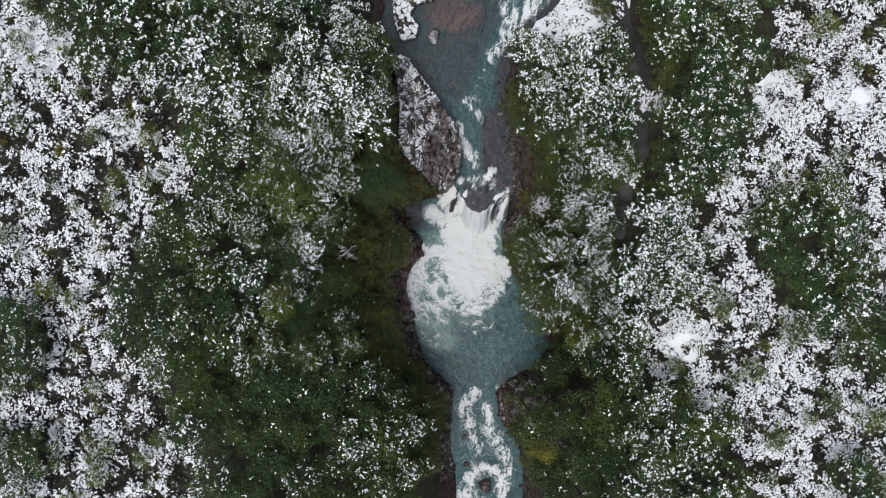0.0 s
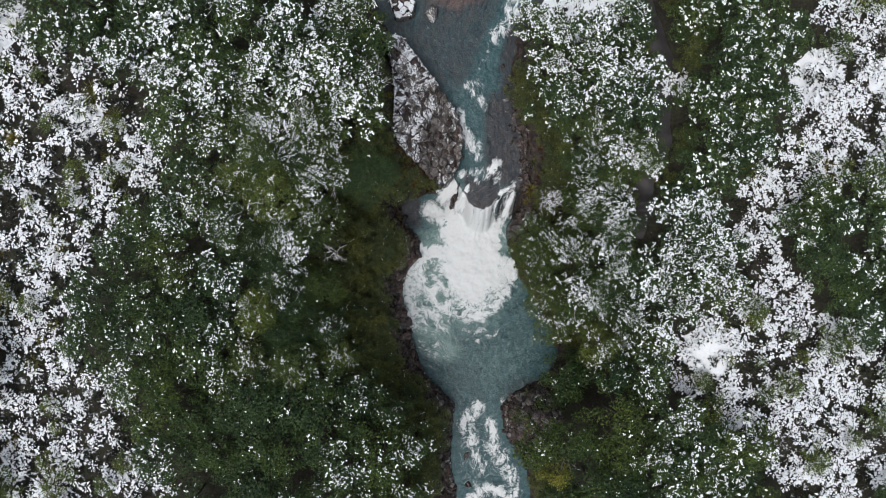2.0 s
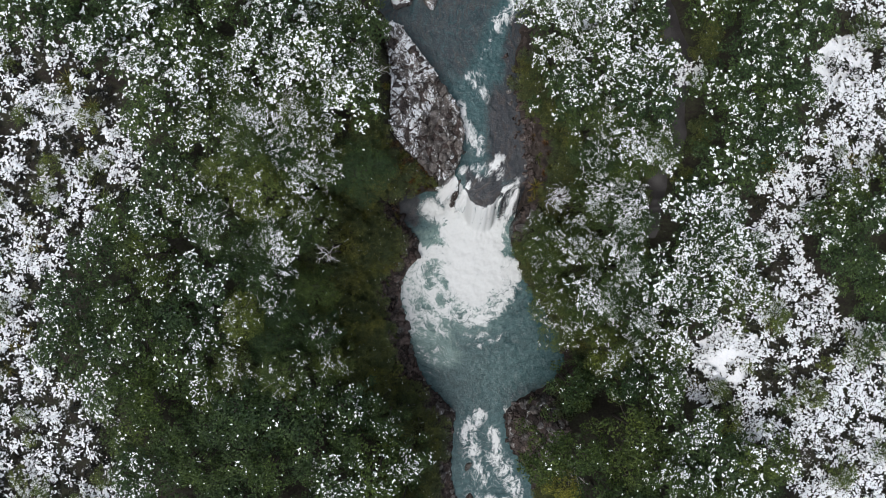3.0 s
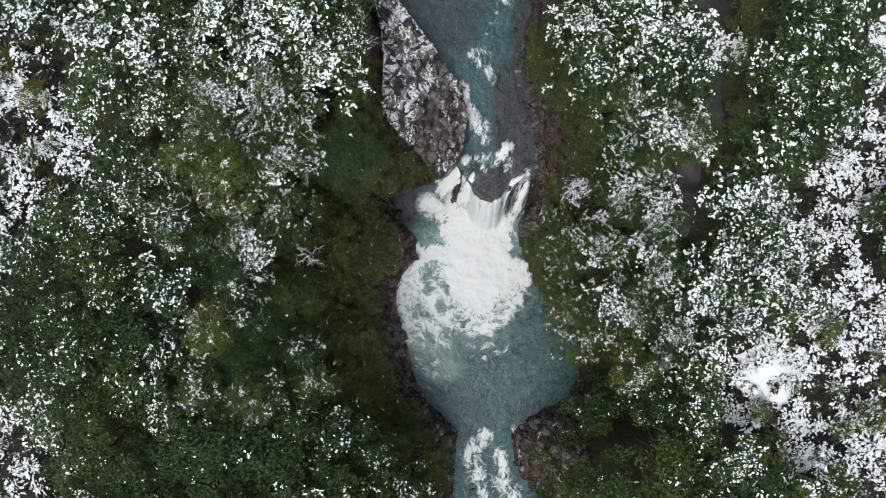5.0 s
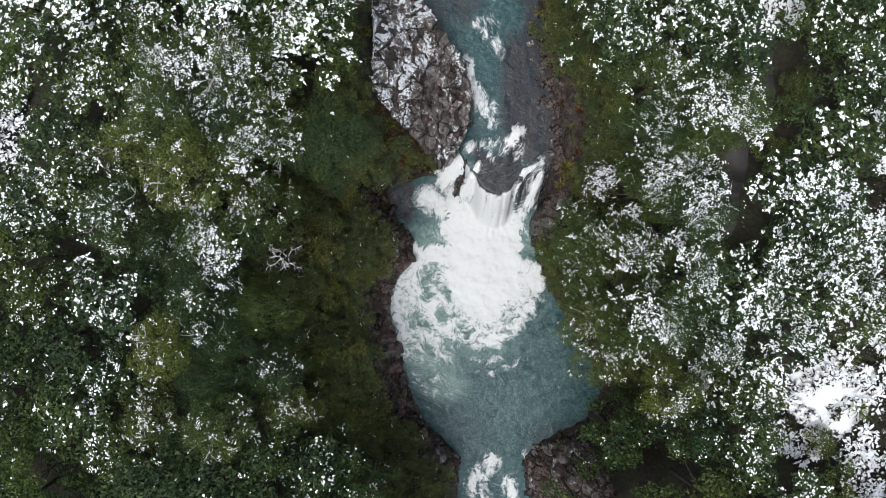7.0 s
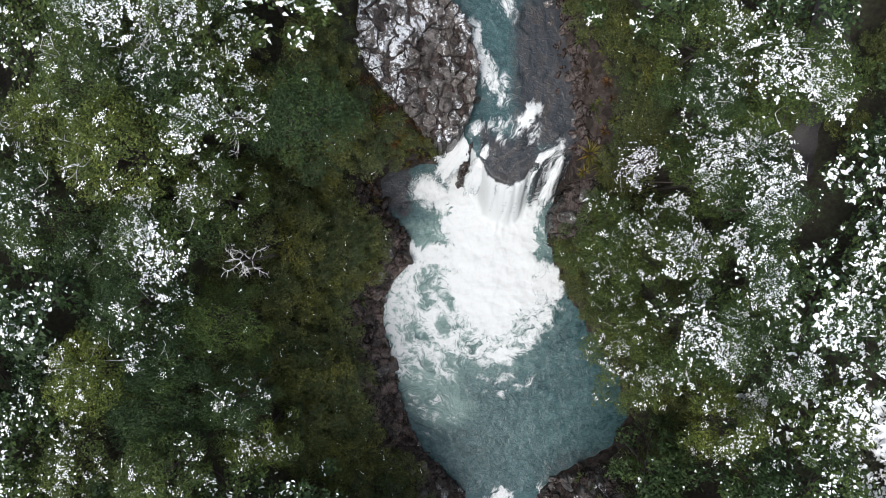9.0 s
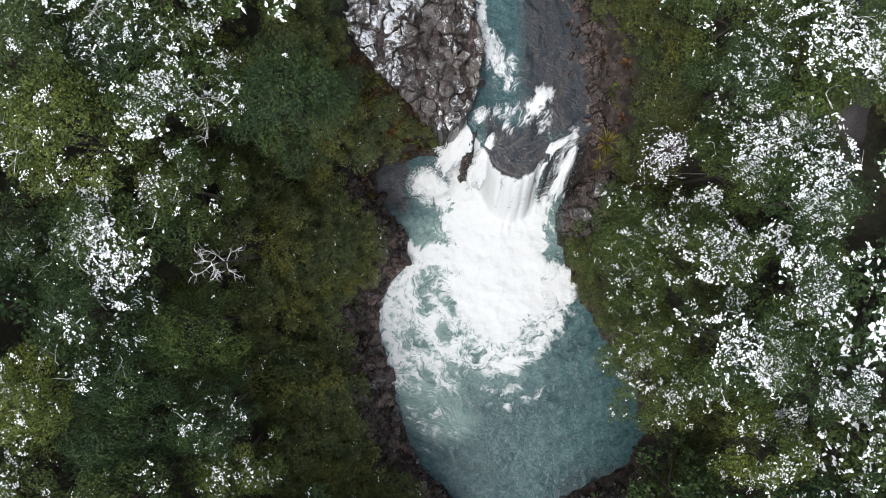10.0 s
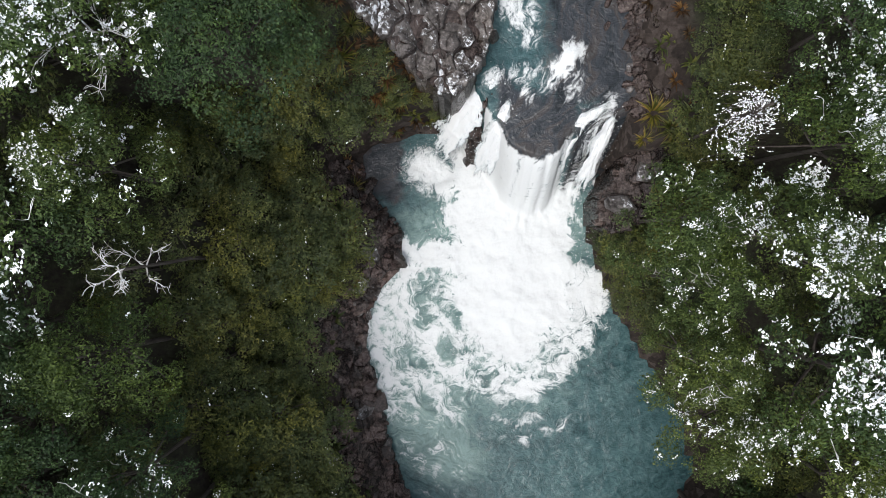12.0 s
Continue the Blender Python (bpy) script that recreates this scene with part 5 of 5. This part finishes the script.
flaxes = [blade_clump("flax_clump", 1, 70, 0.9, 1.0, 0.07, FLAX, "arching green and russet flax clump on the bank", "flax", "flax clumps"),
          blade_clump("flax_clump", 2, 55, 0.7, 0.8, 0.06, FLAX, "arching green and russet flax clump on the bank", "flax", "flax clumps")]
ferns = [blade_clump("fern", 3, 20, 0.5, 0.6, 0.15, FERN, "low green fern on the shaded bank", "fern", "ferns on the banks"),
         blade_clump("fern", 4, 18, 0.45, 0.75, 0.13, FERN, "low green fern on the shaded bank", "fern", "ferns on the banks")]
rusty = [blade_clump("fern", 8, 22, 0.5, 0.6, 0.12, RUST, "rust-brown withered fern below the ledge", "fern", "ferns on the banks")]
tussocks = [blade_clump("tussock", 5, 48, 0.7, 0.75, 0.045, FLAX, "yellow-green tussock standing out of the snow", "tussock", "tussocks on the heath"),
            blade_clump("tussock", 6, 44, 0.6, 0.9, 0.05, OLIVE, "yellow-green tussock standing out of the snow", "tussock", "tussocks on the heath")]
first = set()


def put_clump(kinds, x, y, size, rng, z=None):
    i = rng.randrange(len(kinds))
    ob = kinds[i]
    if ob.name in first:
        ob = copy_thing(ob, Matrix.Identity(4))
    first.add(ob.name)
    ob.matrix_basis = pose(x, y, ground_at(x, y) - 0.03 if z is None else z, rng.uniform(-12, 12), rng.uniform(-12, 12), rng.uniform(0, 360)) @ Matrix.Diagonal((size, size, size, 1))


rng = random.Random(9)
for x, y, s in ((7.6, 4.9, 1.0), (8.1, 4.2, 0.8), (7.3, 3.9, 0.6), (6.7, -0.6, 0.7), (7.3, -0.2, 0.7), (7.0, -1.1, 0.6), (-3.6, 6.2, 0.7), (-4.4, 5.0, 0.8), (-3.0, 5.95, 0.55), (-2.2, 5.8, 0.5), (-4.2, 7.3, 0.6), (-3.9, 5.6, 0.6), (-1.5, 5.7, 0.45), (-4.5, 8.4, 0.55), (-4.2, 0.6, 0.8), (-4.6, -0.4, 0.8), (-5.4, 0.2, 0.8), (-4.3, 2.5, 0.7), (-5.2, -2.0, 0.7)):
    put_clump(flaxes, x, y, s, rng)
for _ in range(24):
    x, y = rng.uniform(-4.8, -0.4), rng.uniform(4.7, 6.2)
    if ground_at(x, y) > -4.2:
        put_clump(ferns, x, y, rng.uniform(0.35, 0.7), rng)
for _ in range(96):
    y = rng.uniform(-14, 6.5)
    x = float(left_bank(y)) - rng.uniform(1.4, 5.5)
    if not inside(ledge_wide, x, y):
        put_clump(ferns, x, y, rng.uniform(0.5, 1.1), rng)
for _ in range(46):
    y = rng.uniform(-20, 15)
    x = float(wood_edge(y)) + rng.uniform(0.9, 2.8)
    if not (0.4 < y < 5 and x < 8):
        put_clump(ferns, x, y, rng.uniform(0.5, 1.0), rng)
for _ in range(36):
    x, y = (rng.uniform(-4.6, -1.2), rng.uniform(4.8, 6.6)) if rng.random() < 0.7 else (rng.uniform(-5.2, -4.0), rng.uniform(-2, 9))
    put_clump(rusty, x, y, rng.uniform(0.45, 0.8), rng)
for _ in range(38):
    y = rng.uniform(4.6, 14)
    x = float(wood_edge(y)) + rng.uniform(0.1, 2.4)
    put_clump(rusty if rng.random() < 0.45 else ferns, x, y, rng.uniform(0.35, 0.8), rng)
# moss-brown tufts in the hollow under the western ledge
for _ in range(62):
    y = rng.uniform(4.6, 12.5)
    x = float(table([(4.6, 0.3), (5.2, 0.1), (5.75, -1.15), (6.55, -1.9), (7.2, -2.8), (8.7, -4.05), (12.5, -4.05)], y)) - rng.uniform(0.05, 1.9)
    put_clump(rng.choice((rusty, ferns, ferns, flaxes)), x, y, rng.uniform(0.3, 0.65), rng)
heath_spots = []
while len(heath_spots) < 120:
    x, y = rng.uniform(-38, 38), rng.uniform(-23, 23)
    if heath(x, y) and not (5 < x < 17):
        heath_spots.append((x, y))
        put_clump(tussocks, x, y, rng.uniform(0.6, 1.25), rng)

# green rounded shrubs on the heath
shrub = make_tree(71, OLIVE, 1500, 40, "rounded green shrub standing in the snow", 14, 0.12, 0.2)
shrub.name = "green_shrub"
tagged(shrub, category="shrub", group="shrubs on the heath")
spots = [(31.8, 18.4, 0.7), (29.2, -7.1, 0.75), (32.2, -12.9, 0.6), (35.4, -14.4, 0.65), (26.6, 1.6, 0.45), (23.6, -4.9, 0.6), (26.2, -10.5, 0.6), (33.5, -2, 0.8), (20.5, -13.2, 0.6), (-35, 17, 0.5), (-24.2, 8.8, 0.5), (-27, 5.5, 0.5), (-36, 1, 0.5), (11.3, 15.9, 0.55), (28, -16, 0.6), (35.5, -19.5, 0.7), (-33, -3.5, 0.5), (34.5, -7, 0.8), (29.5, 15.2, 0.6), (-28.6, -19, 0.55)]
r = random.Random(31)
while len(spots) < 75:
    x, y = r.uniform(-38, 38), r.uniform(-22, 22)
    if heath(x, y) and abs(x) > 17 and not in_circles(x, y, CLEARINGS):
        spots.append((x, y, r.uniform(0.22, 0.48)))
for k, (x, y, s) in enumerate(spots):
    ob = shrub if k == 0 else copy_thing(shrub, Matrix.Identity(4))
    ob.matrix_basis = pose(x, y, ground_at(x, y), 0, 0, k * 57) @ Matrix.Diagonal((s, s, 0.12 + 0.22 * s, 1))


# ---- snow-laden heath, too many twigs to count ----
def heath_patch(name, x0, x1, count, seed, label):
    r = random.Random(seed)
    rng = np.random.RandomState(seed)
    lc, ln, sc, sa = [], [], [], []
    n = 0
    for _ in range(60000):
        if n >= count:
            break
        x, y = r.uniform(x0, x1), r.uniform(-24, 24)
        if not heath(x, y) or left_bank(y) - 2.5 < x < wood_edge(y) + 1.2:
            continue
        if in_circles(x, y, CLEARINGS, -0.3) and r.random() < 0.4:
            continue
        n += 1
        z, rad, h = ground_at(x, y), r.uniform(0.3, 0.62), r.uniform(0.35, 0.85)
        for _ in range(16):
            a, q = r.uniform(0, 6.2832), math.sqrt(r.random())
            p = (x + rad * q * math.cos(a), y + rad * q * math.sin(a), z + h * (1 - 0.7 * q * q) + r.uniform(-0.12, 0.05))
            lc.append(p)
            ln.append((math.cos(a) * 0.8 + r.gauss(0, 0.4), math.sin(a) * 0.8 + r.gauss(0, 0.4), 0.8))
        if fnoise(x, y, 0.6, 3, 11.0) + r.gauss(0, 0.14) > (-0.14 if x < 0 else -0.2):
            for _ in range(r.randrange(19, 33)):
                a, q = r.uniform(0, 6.2832), math.sqrt(r.random())
                sc.append((x + rad * q * math.cos(a), y + rad * q * math.sin(a), z + h * (1.05 - 0.7 * q * q)))
                sa.append((math.cos(a), math.sin(a)))
    ln = np.array(ln)
    ln /= np.linalg.norm(ln, axis=1, keepdims=True)
    thing = tagged(new(name), label, "heath", kind="stuff")
    v, f = leaf_quads(np.array(lc), ln, rng, 0.12, 0.34)
    tagged(child("heath_twigs", mesh_of("heath_twigs", v, f, HEATH), thing), kind="stuff")
    v, f = snow_lumps(np.array(sc), rng, 0.034, 0.105, np.array(sa), 1.9, 0.25, 4)
    tagged(child("heath_snow", mesh_of("heath_snow", v, f, SNOW, True), thing, "fresh white snow"), kind="stuff")


heath_patch("heath_west", -39, -18, 1900, 3, "low dark heath heavy with fresh snow")
heath_patch("heath_east", 8, 39, 2400, 4, "low dark heath heavy with fresh snow")
